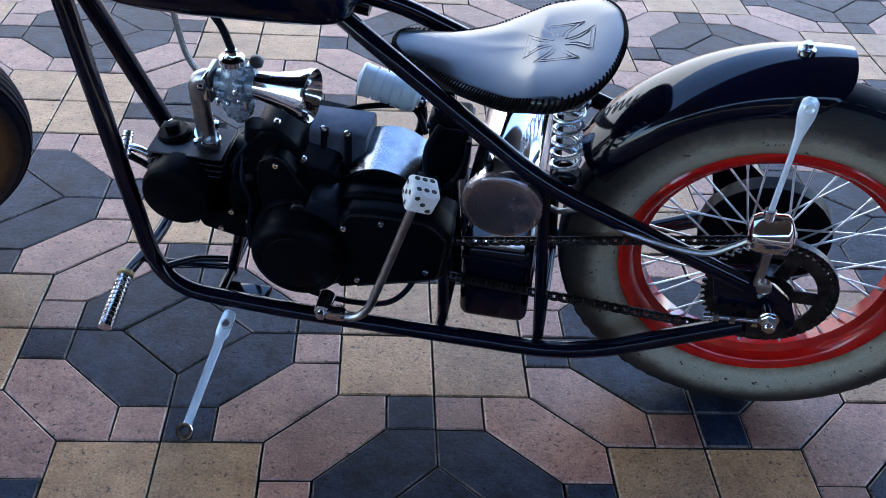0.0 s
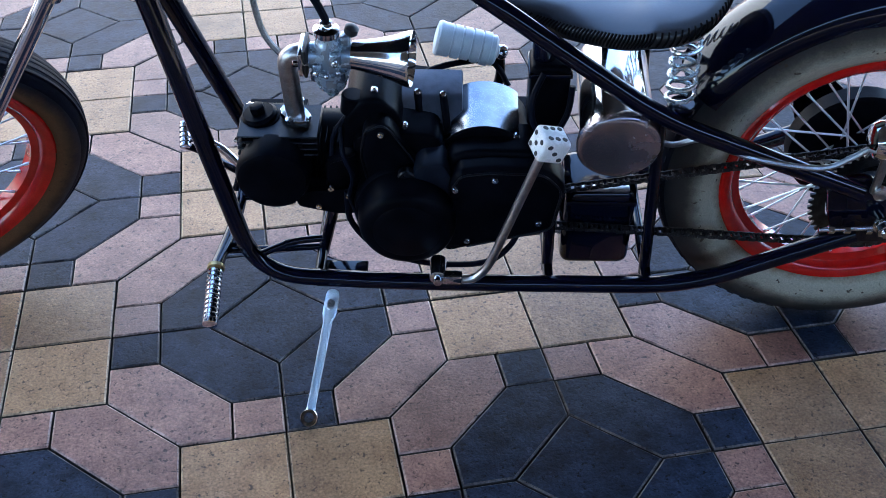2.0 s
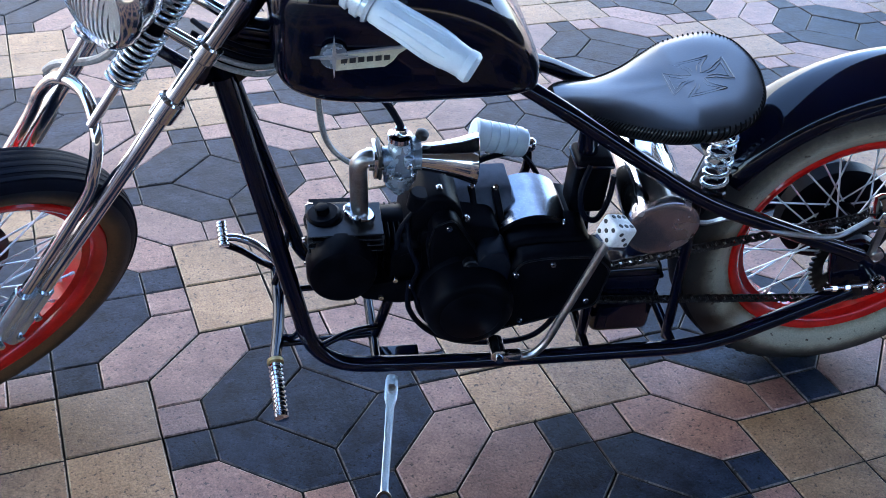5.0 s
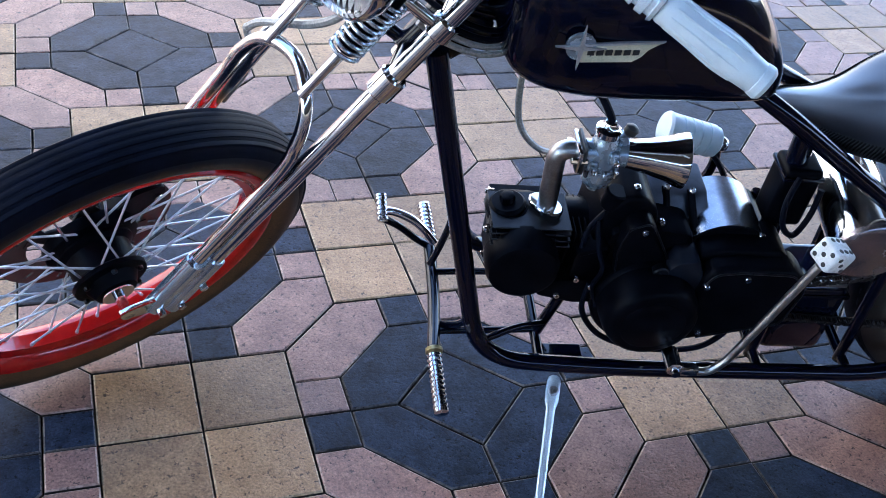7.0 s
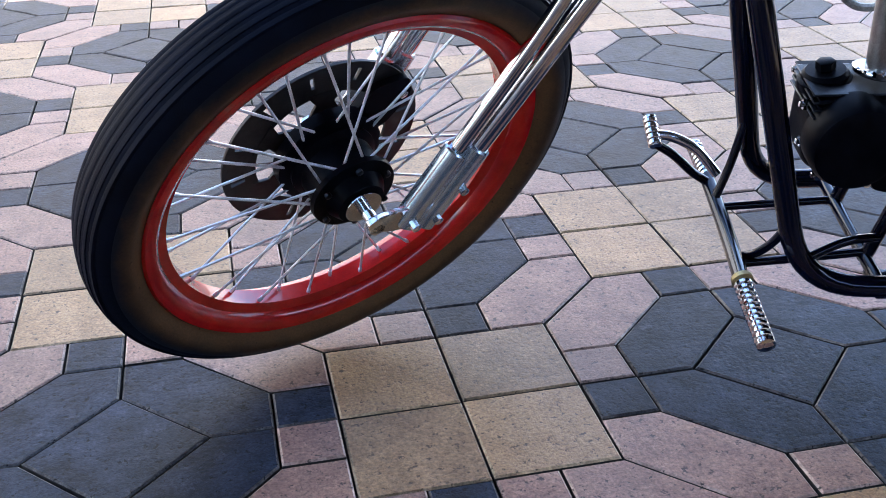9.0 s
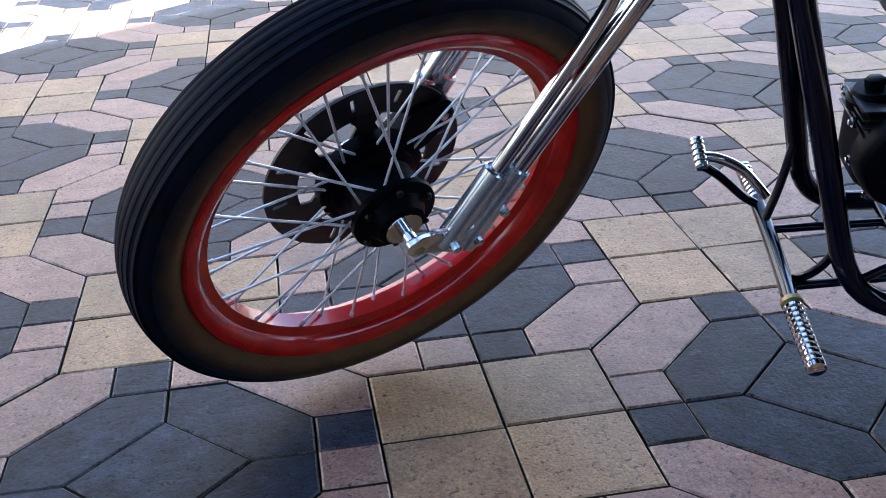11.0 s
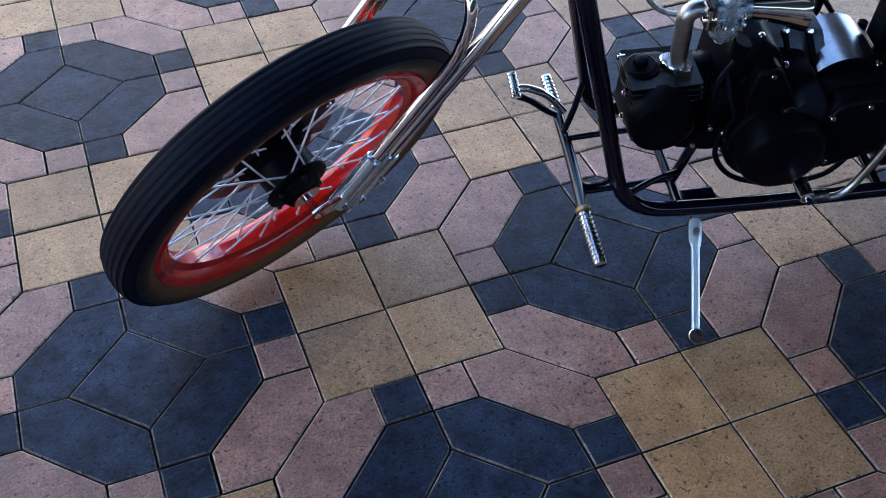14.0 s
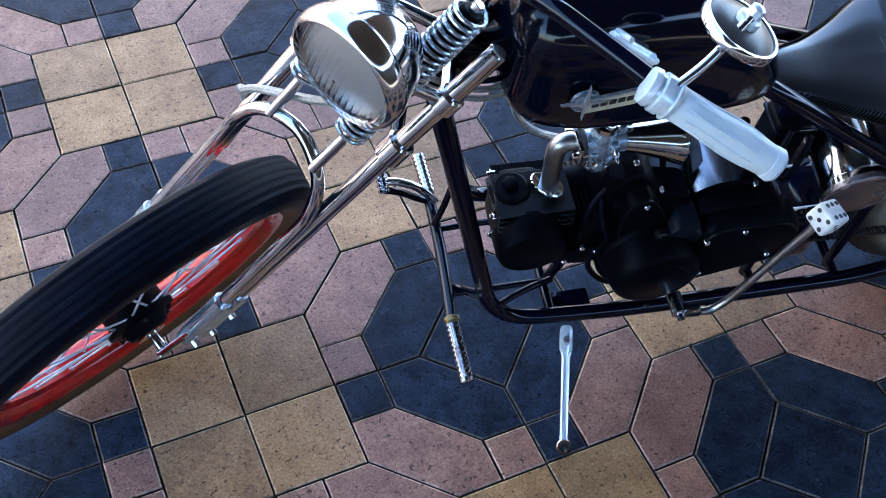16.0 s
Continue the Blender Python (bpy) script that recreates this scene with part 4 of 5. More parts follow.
cover_rim([(u * 0.96 - 0.0003, 0.369 + (w - 0.369) * 0.96) for u, w in TIMING], -0.0895, 0.0013)
cover_rim([(0.080, 0.346), (0.090, 0.366), (0.125, 0.372), (0.203, 0.370), (0.229, 0.342), (0.218, 0.268), (0.10, 0.233)], -0.1215, 0.0016, False)
b = fresh()
lathe(b, (0.016, -0.100, 0.352), (0, -1, 0), [(0, 0.012), (0.010, 0.012), (0.012, 0.010), (0.012, 0.001)], 24)
block(b, (0.016, -0.1125, 0.352), (0.014, 0.002, 0.003), 0.0005, Matrix.Rotation(0.7, 4, "Y"))
part("inspection_plug", b, SATIN_EDGE, engine, "slotted black inspection plug")
for k in range(4):
    b = fresh()
    block(b, (-0.164, -0.026, 0.358 + 0.0078 * k), (0.112, 0.092 - 0.006 * k, 0.0028), 0.001, seg=1)
    part("head_fin", b, SATIN_EDGE, engine)
for u, v, w in ((-0.018, -0.089, 0.411), (0.083, -0.121, 0.342), (0.137, -0.121, 0.360), (0.166, -0.060, 0.385), (-0.036, -0.090, 0.324), (-0.140, -0.087, 0.313), (-0.092, -0.087, 0.312), (-0.028, -0.040, 0.446), (0.013, -0.062, 0.404),
                (0.10, -0.121, 0.245), (0.20, -0.121, 0.28), (-0.068, -0.087, 0.298), (-0.058, -0.087, 0.275), (-0.150, -0.086, 0.283), (-0.112, -0.086, 0.276), (0.075, -0.092, 0.352)):
    b = fresh()
    lathe(b, (u, v + 0.004, w), (0, -1, 0), [(0, 0.0052), (0.006, 0.0052), (0.008, 0.004), (0.008, 0.0015), (0.006, 0.001)], 10)
    part("screw", b, CHROME, engine)
for k in range(8):
    b = fresh()
    block(b, (-0.124 + 0.0085 * k, -0.014, 0.324), (0.003, 0.084, 0.090), 0.001, seg=1)
    part("cooling_fin", b, SATIN, engine)
b = fresh()
rod(b, (-0.145, 0, 0.328), (-0.045, 0, 0.328), 0.046, seg=28)
part("cylinder", b, SATIN, engine, "finned black cylinder")
b = fresh()
prism(b, [(-0.150, 0.300), (-0.055, 0.310), (-0.045, 0.262), (-0.085, 0.258), (-0.142, 0.272)], -0.02, -0.086, 0.005, 2, round_corners=0.008)
part("cylinder_base", b, SATIN, engine)
b = fresh()
prism(b, [(-0.100, 0.352), (-0.052, 0.372), (-0.05, 0.30), (-0.10, 0.292)], -0.04, -0.078, 0.006, 2, round_corners=0.01)
part("chain_tunnel", b, SATIN, engine)
b = fresh()
block(b, (-0.176, -0.016, 0.330), (0.078, 0.092, 0.104), 0.022, seg=4)
for k in range(3):
    block(b, (-0.172, -0.018, 0.360 + 0.008 * k), (0.084, 0.098, 0.003), 0.001, seg=1)
head = part("cylinder_head", b, SATIN, engine)
b = fresh()
lathe(b, (-0.172, -0.058, 0.332), (0, -1, 0), [(0, 0.052), (0.030, 0.052), (0.040, 0.048), (0.044, 0.040), (0.046, 0.001)], 36)
part("cam_cover", b, SATIN, engine)
b = fresh()
lathe(b, (-0.193, -0.016, 0.374), (-0.15, 0, 1), [(0, 0.026), (0.012, 0.026), (0.016, 0.022), (0.017, 0.001)], 28)
lathe(b, (-0.1956, -0.016, 0.391), (-0.15, 0, 1), [(0, 0.011), (0.009, 0.011), (0.010, 0.009), (0.010, 0.001)], 6)
lathe(b, (-0.193, -0.016, 0.370), (-0.15, 0, 1), [(0, 0.030), (0.010, 0.030), (0.012, 0.026)], 30)
part("tappet_cap", b, SATIN, engine)
for u, v, w in ((-0.220, -0.045, 0.362), (-0.218, -0.05, 0.318), (-0.212, 0.02, 0.372), (-0.20, -0.07, 0.285)):
    b = fresh()
    rod(b, (u + 0.01, v, w), (u - 0.008, v, w), 0.0035, seg=8)
    lathe(b, (u - 0.004, v, w), (1, 0, 0), [(0, 0.0065), (0.008, 0.0065)], 6)
    part("head_nut", b, CHROME, engine)
# intake
b = fresh()
tube(b, bent([(-0.141, -0.024, 0.388), (-0.146, -0.020, 0.492), (-0.10, -0.022, 0.494)], 0.034, 8), 0.0135, 18)
manifold = part("intake_manifold", b, STEEL, bike, "polished steel intake elbow")
b = fresh()
lathe(b, (-0.142, -0.022, 0.386), (0, 0, 1), [(0, 0.010), (0.0, 0.0165), (0.002, 0.018), (0.006, 0.018), (0.008, 0.0165), (0.008, 0.010)], 30, squash=1.5)
for du in (-0.018, 0.018):
    lathe(b, (-0.142 + du * 0.3, -0.022 + du * 1.25, 0.392), (0, 0, 1), [(0, 0.006), (0.008, 0.006), (0.009, 0.003)], 6)
part("flange", b, CHROME, manifold)
CB = (-0.088, -0.026)
b = fresh()
lathe(b, (CB[0], CB[1], 0.474), (0.02, 0, 1), [(0, 0.016), (0.001, 0.0235), (0.004, 0.0245), (0.006, 0.0215), (0.016, 0.0200), (0.034, 0.0185), (0.044, 0.0165), (0.046, 0.0150), (0.058, 0.0150), (0.059, 0.012)], 32)
rod(b, (-0.114, CB[1], 0.494), (-0.054, CB[1] - 0.002, 0.495), 0.0180, seg=28)
block(b, (CB[0] + 0.012, CB[1] - 0.017, 0.500), (0.016, 0.014, 0.020), 0.004, seg=3)
block(b, (CB[0] - 0.013, CB[1] - 0.016, 0.486), (0.014, 0.014, 0.014), 0.004, seg=3)
block(b, (CB[0] + 0.024, CB[1] + 0.004, 0.516), (0.014, 0.020, 0.018), 0.004, seg=3)
carb = part("carburettor", b, ALLOY, bike, "grey alloy carburettor")
b = fresh()
lathe(b, (CB[0] + 0.002, CB[1], 0.476), (0, 0, -1), [(0, 0.018), (0.0, 0.0258), (0.005, 0.0262), (0.006, 0.0232), (0.014, 0.0236), (0.020, 0.0226), (0.021, 0.0212), (0.030, 0.0195), (0.036, 0.0135), (0.038, 0.009), (0.044, 0.0085), (0.045, 0.003)], 32)
part("float_bowl", b, ALLOY, carb, "pale alloy float bowl")
b = fresh()
lathe(b, (CB[0] + 0.030, CB[1] + 0.006, 0.522), (0.35, 0, 1), [(0, 0.006), (0.004, 0.0095), (0.012, 0.0095), (0.015, 0.006), (0.016, 0.002)], 18)
part("choke_knob", b, INK, carb, "black choke knob")
b = fresh()
block(b, (-0.1165, CB[1], 0.494), (0.005, 0.048, 0.042), 0.002)
part("gasket", b, INK, carb, "black flange gasket")
b = fresh()
block(b, (-0.1225, CB[1], 0.494), (0.007, 0.052, 0.036), 0.003)
for dv in (-0.02, 0.02):
    rod(b, (-0.133, CB[1] + dv, 0.494), (-0.111, CB[1] + dv, 0.494), 0.0045, seg=8)
part("carburettor_flange", b, CHROME, carb)
for du, dw, r in ((0.012, 0.008, 0.0045), (-0.014, -0.008, 0.0042), (0.0, -0.012, 0.003), (0.016, -0.006, 0.003)):
    b = fresh()
    lathe(b, (CB[0] + du, CB[1] - 0.024, 0.494 + dw), (0, -1, 0), [(0, r * 0.7), (0.006, r * 0.7), (0.006, r), (0.010, r), (0.011, r * 0.6), (0.009, r * 0.3)], 12)
    part("adjuster_screw", b, CHROME, carb)
for du in (-0.020, 0.020):
    b = fresh()
    rod(b, (CB[0] + du, CB[1] - 0.020, 0.468), (CB[0] + du, CB[1] - 0.020, 0.480), 0.0032, seg=8)
    part("bowl_screw", b, CHROME, carb)
b = fresh()
lathe(b, (CB[0], CB[1], 0.527), (0.03, 0, 1), [(0, 0.0175), (0.008, 0.0175), (0.010, 0.014), (0.013, 0.010), (0.019, 0.008), (0.020, 0.004)], 24)
part("carburettor_cap", b, CHROME, carb)
b = fresh()
lathe(b, (-0.056, -0.026, 0.495), (1.0, -0.11, 0.0), [(0, 0.015), (0.001, 0.0195), (0.010, 0.0205), (0.03, 0.0240), (0.055, 0.0305), (0.068, 0.0352), (0.076, 0.0378), (0.080, 0.0382), (0.081, 0.0368), (0.076, 0.034), (0.05, 0.026), (0.0, 0.013)], 44)
part("intake_horn", b, CHROME, carb, "chrome velocity stack")
# brushed drum on top of the engine, its axis across the frame
b = fresh()
NA = 24
DC = Vector((0.122, 0, 0.334))
shell = []
for v0 in (-0.060, 0.042):
    shell.append([[b.verts.new((DC.x + r * math.sin(a), v0, DC.z + r * math.cos(a))) for a in [radians(-54 + 98 * k / NA) for k in range(NA + 1)]] for r in (0.0700, 0.0680)])
for k in range(NA):
    (o0, i0), (o1, i1) = shell
    b.faces.new((o0[k], o0[k + 1], o1[k + 1], o1[k]))
    b.faces.new((i0[k], i1[k], i1[k + 1], i0[k + 1]))
    b.faces.new((o0[k], i0[k], i0[k + 1], o0[k + 1]))
    b.faces.new((o1[k], o1[k + 1], i1[k + 1], i1[k]))
for k in (0, NA):
    b.faces.new((shell[0][0][k], shell[0][1][k], shell[1][1][k], shell[1][0][k]))
starter = part("generator_cover", b, BRUSHED, bike, "curved brushed steel cover on the engine")
b = fresh()
lathe(b, DC + Vector((0, -0.058, 0)), (0, 1, 0), [(0, 0.02), (0.0, 0.063), (0.003, 0.0665), (0.096, 0.0665), (0.098, 0.063), (0.098, 0.02)], 56)
part("generator_body", b, SATIN, starter)

# kick start pedal on the far side
b = fresh()
KA, KB = Vector((0.050, 0.122, 0.424)), Vector((0.141, 0.118, 0.403))
n = (KB - KA).length
prof = [(0, 0.014), (0.002, 0.024), (0.006, 0.0265)]
for k in range(5):
    s = 0.012 + k * (n - 0.02) / 5
    d = (n - 0.02) / 5
    prof += [(s, 0.0252), (s + d * 0.78, 0.0250), (s + d * 0.84, 0.0222), (s + d * 0.97, 0.0222)]
prof += [(n - 0.004, 0.023), (n, 0.018), (n, 0.005)]
lathe(b, KA, KB - KA, prof, 30)
kick = part("kick_start_pedal", b, WHITE, bike, "white ribbed rubber pedal on a black kick-start crank")
b = fresh()
lathe(b, KB - Vector((0.002, 0, 0)), KB - KA, [(0, 0.008), (0.004, 0.011), (0.010, 0.0125), (0.016, 0.010), (0.019, 0.002)], 16)
part("end_ball", b, CHROME, kick)
b = fresh()
tube(b, bent([KB + Vector((0.004, 0.004, -0.003)), (0.150, 0.118, 0.36), (0.13, 0.11, 0.30)], 0.02), 0.0075)
part("crank", b, BLACK, kick)

# gear lever with a die knob
b = fresh()
tube(b, bent([(0.052, -0.165, 0.222), (0.108, -0.176, 0.219), (0.130, -0.174, 0.245), (0.191, -0.171, 0.444)], 0.03, 6), 0.0062, 12)
lever = part("gear_lever", b, STEEL, bike, "steel hand gear lever with a white die knob")
b = fresh()
lathe(b, (0.060, -0.140, 0.222), (0, -1, 0), [(0, 0.012), (0.034, 0.012), (0.036, 0.009), (0.036, 0.006), (0.044, 0.006), (0.044, 0.002)], 16)
block(b, (0.08, -0.172, 0.221), (0.03, 0.016, 0.016), 0.004)
part("lever_pivot", b, CHROME, lever)
DIE = Matrix(((0.266, 0.927, 0.320, 0.2004), (-0.964, 0.358, 0.047, -0.1716), (-0.103, -0.354, 0.883, 0.4658), (0, 0, 0, 1)))
DS = 0.037
b = fresh()
block(b, (0, 0, 0), (DS, DS, DS), 0.006, seg=4)
die = part("die_knob", b, IVORY, lever, "white gaming die with black pips", DIE)
q = 0.26 * DS
PIPS = {"-y": [(-q, -q), (q, q), (-q, q), (q, -q), (0, 0)], "+x": [(-q, q), (0, 0), (q, -q)], "+z": [(-q, -q), (-q, 0), (-q, q), (q, -q), (q, 0), (q, q)],
        "-x": [(-q, -q), (q, q)], "+y": [(-q, -q), (q, q), (-q, q), (q, -q)], "-z": [(0, 0)]}
for face, spots in PIPS.items():
    ax = "xyz".index(face[1])
    sg = 1 if face[0] == "+" else -1
    for a, c in spots:
        p = [0, 0, 0]
        p[ax] = sg * (DS / 2 - 0.0005)
        p[(ax + 1) % 3], p[(ax + 2) % 3] = a, c
        d = [0, 0, 0]
        d[ax] = sg
        b = fresh()
        lathe(b, p, d, [(0, 0.0036), (0.0010, 0.0034), (0.0012, 0.001)], 12)
        part("pip", b, INK, die)

# oil canister, battery box
b = fresh()
lathe(b, (0.298, -0.108, 0.415), (0.02, 1, 0.1), [(0, 0.050), (0.001, 0.053), (0.012, 0.053), (0.014, 0.050), (0.16, 0.050), (0.17, 0.046), (0.178, 0.03), (0.18, 0.002)], 44)
can = part("oil_canister", b, CHROME, bike, "chrome oil canister with a smoked cap")
b = fresh()
lathe(b, (0.298, -0.104, 0.415), (-0.02, -1, -0.1), [(0, 0.052), (0.002, 0.0555), (0.010, 0.0555), (0.013, 0.053), (0.015, 0.045), (0.016, 0.001)], 48)
part("cap", b, TINT, can, "dull smoked metal cap")
b = fresh()
block(b, (0.294, -0.018, 0.216), (0.104, 0.10, 0.150), 0.016, seg=4)
block(b, (0.294, -0.018, 0.270), (0.104, 0.106, 0.010), 0.004)
block(b, (0.294, -0.018, 0.221), (0.110, 0.106, 0.006), 0.002)
box = part("battery_box", b, BLACK, bike, "black battery box strapped between the rails")
b = fresh()
block(b, (0.290, -0.062, 0.294), (0.085, 0.012, 0.006), 0.002)
part("top_bar", b, STEEL, box)

# forward foot controls
PB = [(-0.266, 0.132, 0.155), (-0.265, 0.02, 0.148), (-0.275, -0.102, 0.162)]
b = fresh()
tube(b, smooth_path(PB, 6), 0.0098, 14)
ctrl = part("foot_control", b, BLACK, bike, "black forward foot-control bar with chrome pegs")


def ribbed(name, a, c, r, parent, label=""):
    a, c = Vector(a), Vector(c)
    n = (c - a).length
    k = max(3, int(n / 0.0085))
    prof = [(0, r * 0.6), (0.0, r * 0.75)]
    for i in range(k):
        s = n * 0.92 * i / k
        d = n * 0.92 / k
        prof += [(s + d * 0.1, r * 0.78), (s + d * 0.3, r), (s + d * 0.75, r), (s + d * 0.95, r * 0.78)]
    prof += [(n * 0.93, r), (n * 0.985, r * 0.95), (n, r * 0.6), (n, 0.0008)]
    b = fresh()
    lathe(b, a, c - a, prof, 18)
    return part(name, b, CHROME, parent, label)


ribbed("foot_peg", (-0.275, -0.108, 0.161), (-0.269, -0.204, 0.147), 0.0115, ctrl, "ribbed chrome foot peg")
ribbed("foot_peg", (-0.263, 0.135, 0.152), (-0.270, 0.207, 0.162), 0.0115, ctrl, "ribbed chrome foot peg")
b = fresh()
lathe(b, (-0.275, -0.098, 0.163), (0.06, -1, -0.14), [(0, 0.010), (0.002, 0.013), (0.008, 0.013), (0.010, 0.010)], 18)
part("peg_collar", b, BRASS, ctrl, "brass collar")
b = fresh()
tube(b, smooth_path([(-0.262, 0.104, 0.178), (-0.292, 0.112, 0.212), (-0.325, 0.116, 0.229), (-0.350, 0.117, 0.232)], 6), 0.0068)
part("brake_lever", b, CHROME, ctrl, "curved chrome brake lever")
b = fresh()
tube(b, smooth_path([(-0.264, 0.118, 0.154), (-0.290, 0.118, 0.172), (-0.322, 0.112, 0.205), (-0.350, 0.106, 0.226)], 6), 0.0062)
part("lever_stay", b, BLACK, ctrl)
ribbed("lever_tip", (-0.348, 0.100, 0.224), (-0.352, 0.138, 0.246), 0.0095, ctrl)
for pts in ([(-0.270, 0.066, 0.168), (-0.255, 0.074, 0.215), (-0.240, 0.086, 0.285)],
            [(-0.262, -0.037, 0.147), (-0.247, -0.055, 0.166), (-0.238, -0.078, 0.198), (-0.232, -0.098, 0.236)],
            [(-0.266, 0.066, 0.151), (-0.20, 0.066, 0.155), (-0.118, 0.062, 0.162)],
            [(-0.264, -0.052, 0.148), (-0.20, -0.056, 0.157), (-0.118, -0.060, 0.168)],
            [(-0.212, -0.105, 0.19), (-0.16, -0.09, 0.205), (-0.115, -0.075, 0.2)]):
    b = fresh()
    tube(b, smooth_path(pts), 0.0055)
    part("control_strut", b, BLACK, ctrl)

# side stand: a ring spanner
SA, SB = Vector((-0.097, -0.145, 0.146)), Vector((-0.124, -0.301, 0.053))
X = (SB - SA).normalized()
Y = Vector((1, 0, 0)) - X * X.x
Y.normalize()
Z = X.cross(Y)
SM = Matrix((X, Y, Z)).transposed().to_4x4()
SM.translation = SA


def spanner(name, length, parent, m, label):
    b = fresh()
    prof = [(-0.0115, 0.004, 0.0035), (-0.0090, 0.0080, 0.0038), (-0.003, 0.0098, 0.004), (0.012, 0.0102, 0.004), (0.027, 0.0098, 0.0042), (0.036, 0.0066, 0.0032), (length * 0.5, 0.0062, 0.0030), (length * 0.9, 0.0060, 0.0030), (length - 0.008, 0.0066, 0.005)]
    rings = []
    for s, hw, hh in prof:
        rings.append([b.verts.new((s, hw * x, hh * z)) for x, z in ((-1, -0.6), (-1, 0.6), (-0.7, 1), (0.7, 1), (1, 0.6), (1, -0.6), (0.7, -1), (-0.7, -1))])
    for p, q in zip(rings, rings[1:]):
        for k in range(8):
            b.faces.new((p[k], p[(k + 1) % 8], q[(k + 1) % 8], q[k]))
    b.faces.new(rings[0])
    b.faces.new(rings[-1])
    for y in (-0.0050, 0.0050):
        tube(b, [(0.030, y * 1.5, 0.0032), (0.040, y, 0.0030), (length * 0.5, y * 0.96, 0.0030), (length * 0.9, y * 0.94, 0.0030), (length - 0.012, y * 0.6, 0.0034)], 0.0013, 6)
    ob = part(name, b, ZINC, parent, label, m)
    c = fresh()
    lathe(c, (length, 0, -0.006), (0, 0, 1), arc_profile([(0, 0.0072), (0, 0.0118), (0.002, 0.0132), (0.010, 0.0132), (0.012, 0.0118), (0.012, 0.0072)]), 24)
    part("ring_end", c, CHROME, ob, "worn chrome ring end")
    c = fresh()
    lathe(c, (0.012, 0, 0.003), (0, 0, 1), [(0, 0.0075), (0.004, 0.0075), (0.005, 0.006), (0.005, 0.003), (0.003, 0.002)], 18)
    part("pivot_bolt", c, STEEL, ob)
    return ob


spanner("side_stand", (SB - SA).length - 0.004, bike, SM, "chrome ring spanner used as side stand")

# rear brake cup with a spanner lever
b = fresh()
lathe(b, (0.612, -0.135, 0.447), (1, 0, 0.06), [(0, 0.012), (0.004, 0.022), (0.012, 0.026), (0.046, 0.027), (0.050, 0.025), (0.054, 0.018), (0.060, 0.004)], 32)
rod(b, (0.632, -0.135, 0.47), (0.632, -0.133, 0.486), 0.008)
cup = part("brake_reservoir", b, CHROME, bike, "chrome cup with an upright spanner lever")
b = fresh()
block(b, (0.645, -0.130, 0.395), (0.012, 0.008, 0.085), 0.003)
lathe(b, (0.653, -0.128, 0.355), (0, -1, 0), [(0, 0.010), (0.010, 0.010), (0.012, 0.006)], 16)
part("cup_bracket", b, STEEL, cup)
P0, P1 = Vector((0.632, -0.134, 0.478)), Vector((0.648, -0.092, 0.616))
X = (P0 - P1).normalized()
Y = Vector((1, 0, 0)) - X * X.x
Y.normalize()
Z = X.cross(Y)
SM2 = Matrix((X, Y, Z)).transposed().to_4x4()
SM2.translation = P1
b = fresh()
nL = (P0 - P1).length
rings = []
for s, hw, hh in [(-0.010, 0.005, 0.003), (-0.006, 0.0095, 0.004), (0.004, 0.0108, 0.0045), (0.014, 0.0102, 0.0045), (0.026, 0.0076, 0.0042), (0.040, 0.0046, 0.004), (0.060, 0.0034, 0.0036), (nL, 0.0034, 0.0034)]:
    rings.append([b.verts.new((s, hw * x, hh * z)) for x, z in ((-1, -0.6), (-1, 0.6), (-0.7, 1), (0.7, 1), (1, 0.6), (1, -0.6), (0.7, -1), (-0.7, -1))])
for p, q in zip(rings, rings[1:]):
    for k in range(8):
        b.faces.new((p[k], p[(k + 1) % 8], q[(k + 1) % 8], q[k]))
b.faces.new(rings[0])
b.faces.new(rings[-1])
lathe(b, (0.002, 0, 0.003), (0, 0, 1), [(0, 0.008), (0.004, 0.008), (0.005, 0.006), (0.004, 0.004), (0.002, 0.003)], 18)
part("spanner_lever", b, ZINC, cup, "", SM2)

# cables and hoses
def cable(name, pts, r, material, label="", m=None):
    b = fresh()
    tube(b, smooth_path(pts, 8), r, 8)
    return part(name, b, material, bike, label, m)


cable("fuel_hose", [(-0.20, 0.03, 0.66), (-0.197, 0.05, 0.55), (-0.186, 0.05, 0.475), (-0.155, 0.04, 0.44), (-0.12, 0.01, 0.455), (-0.095, -0.01, 0.47)], 0.0048, HOSE, "clear grey fuel hose")
cable("throttle_cable", [(-0.17, 0.0, 0.66), (-0.13, 0.0, 0.60), (-0.105, -0.01, 0.575), (-0.089, -0.024, 0.552), (-0.088, -0.024, 0.545)], 0.0055, RUBBER, "black throttle cable")
cable("spark_lead", [(0.0, 0.03, 0.40), (0.04, 0.07, 0.40), (0.09, 0.10, 0.395), (0.135, 0.115, 0.385), (0.16, 0.09, 0.36)], 0.0045, RUBBER, "black rubber lead over the engine")
cable("brake_hose", [(0.33, -0.06, 0.40), (0.37, -0.09, 0.40), (0.41, -0.11, 0.425), (0.47, -0.13, 0.412), (0.56, -0.135, 0.40), (0.60, -0.135, 0.42), (0.622, -0.135, 0.44)], 0.0042, STEEL, "steel brake line along the stay")
cable("engine_wire", [(-0.07, -0.085, 0.305), (-0.068, -0.085, 0.247), (-0.037, -0.085, 0.197), (0.008, -0.085, 0.170), (0.061, -0.085, 0.158), (0.117, -0.085, 0.160), (0.150, -0.085, 0.178), (0.174, -0.08, 0.215), (0.18, -0.07, 0.26)], 0.0045, RUBBER, "black wire under the engine")
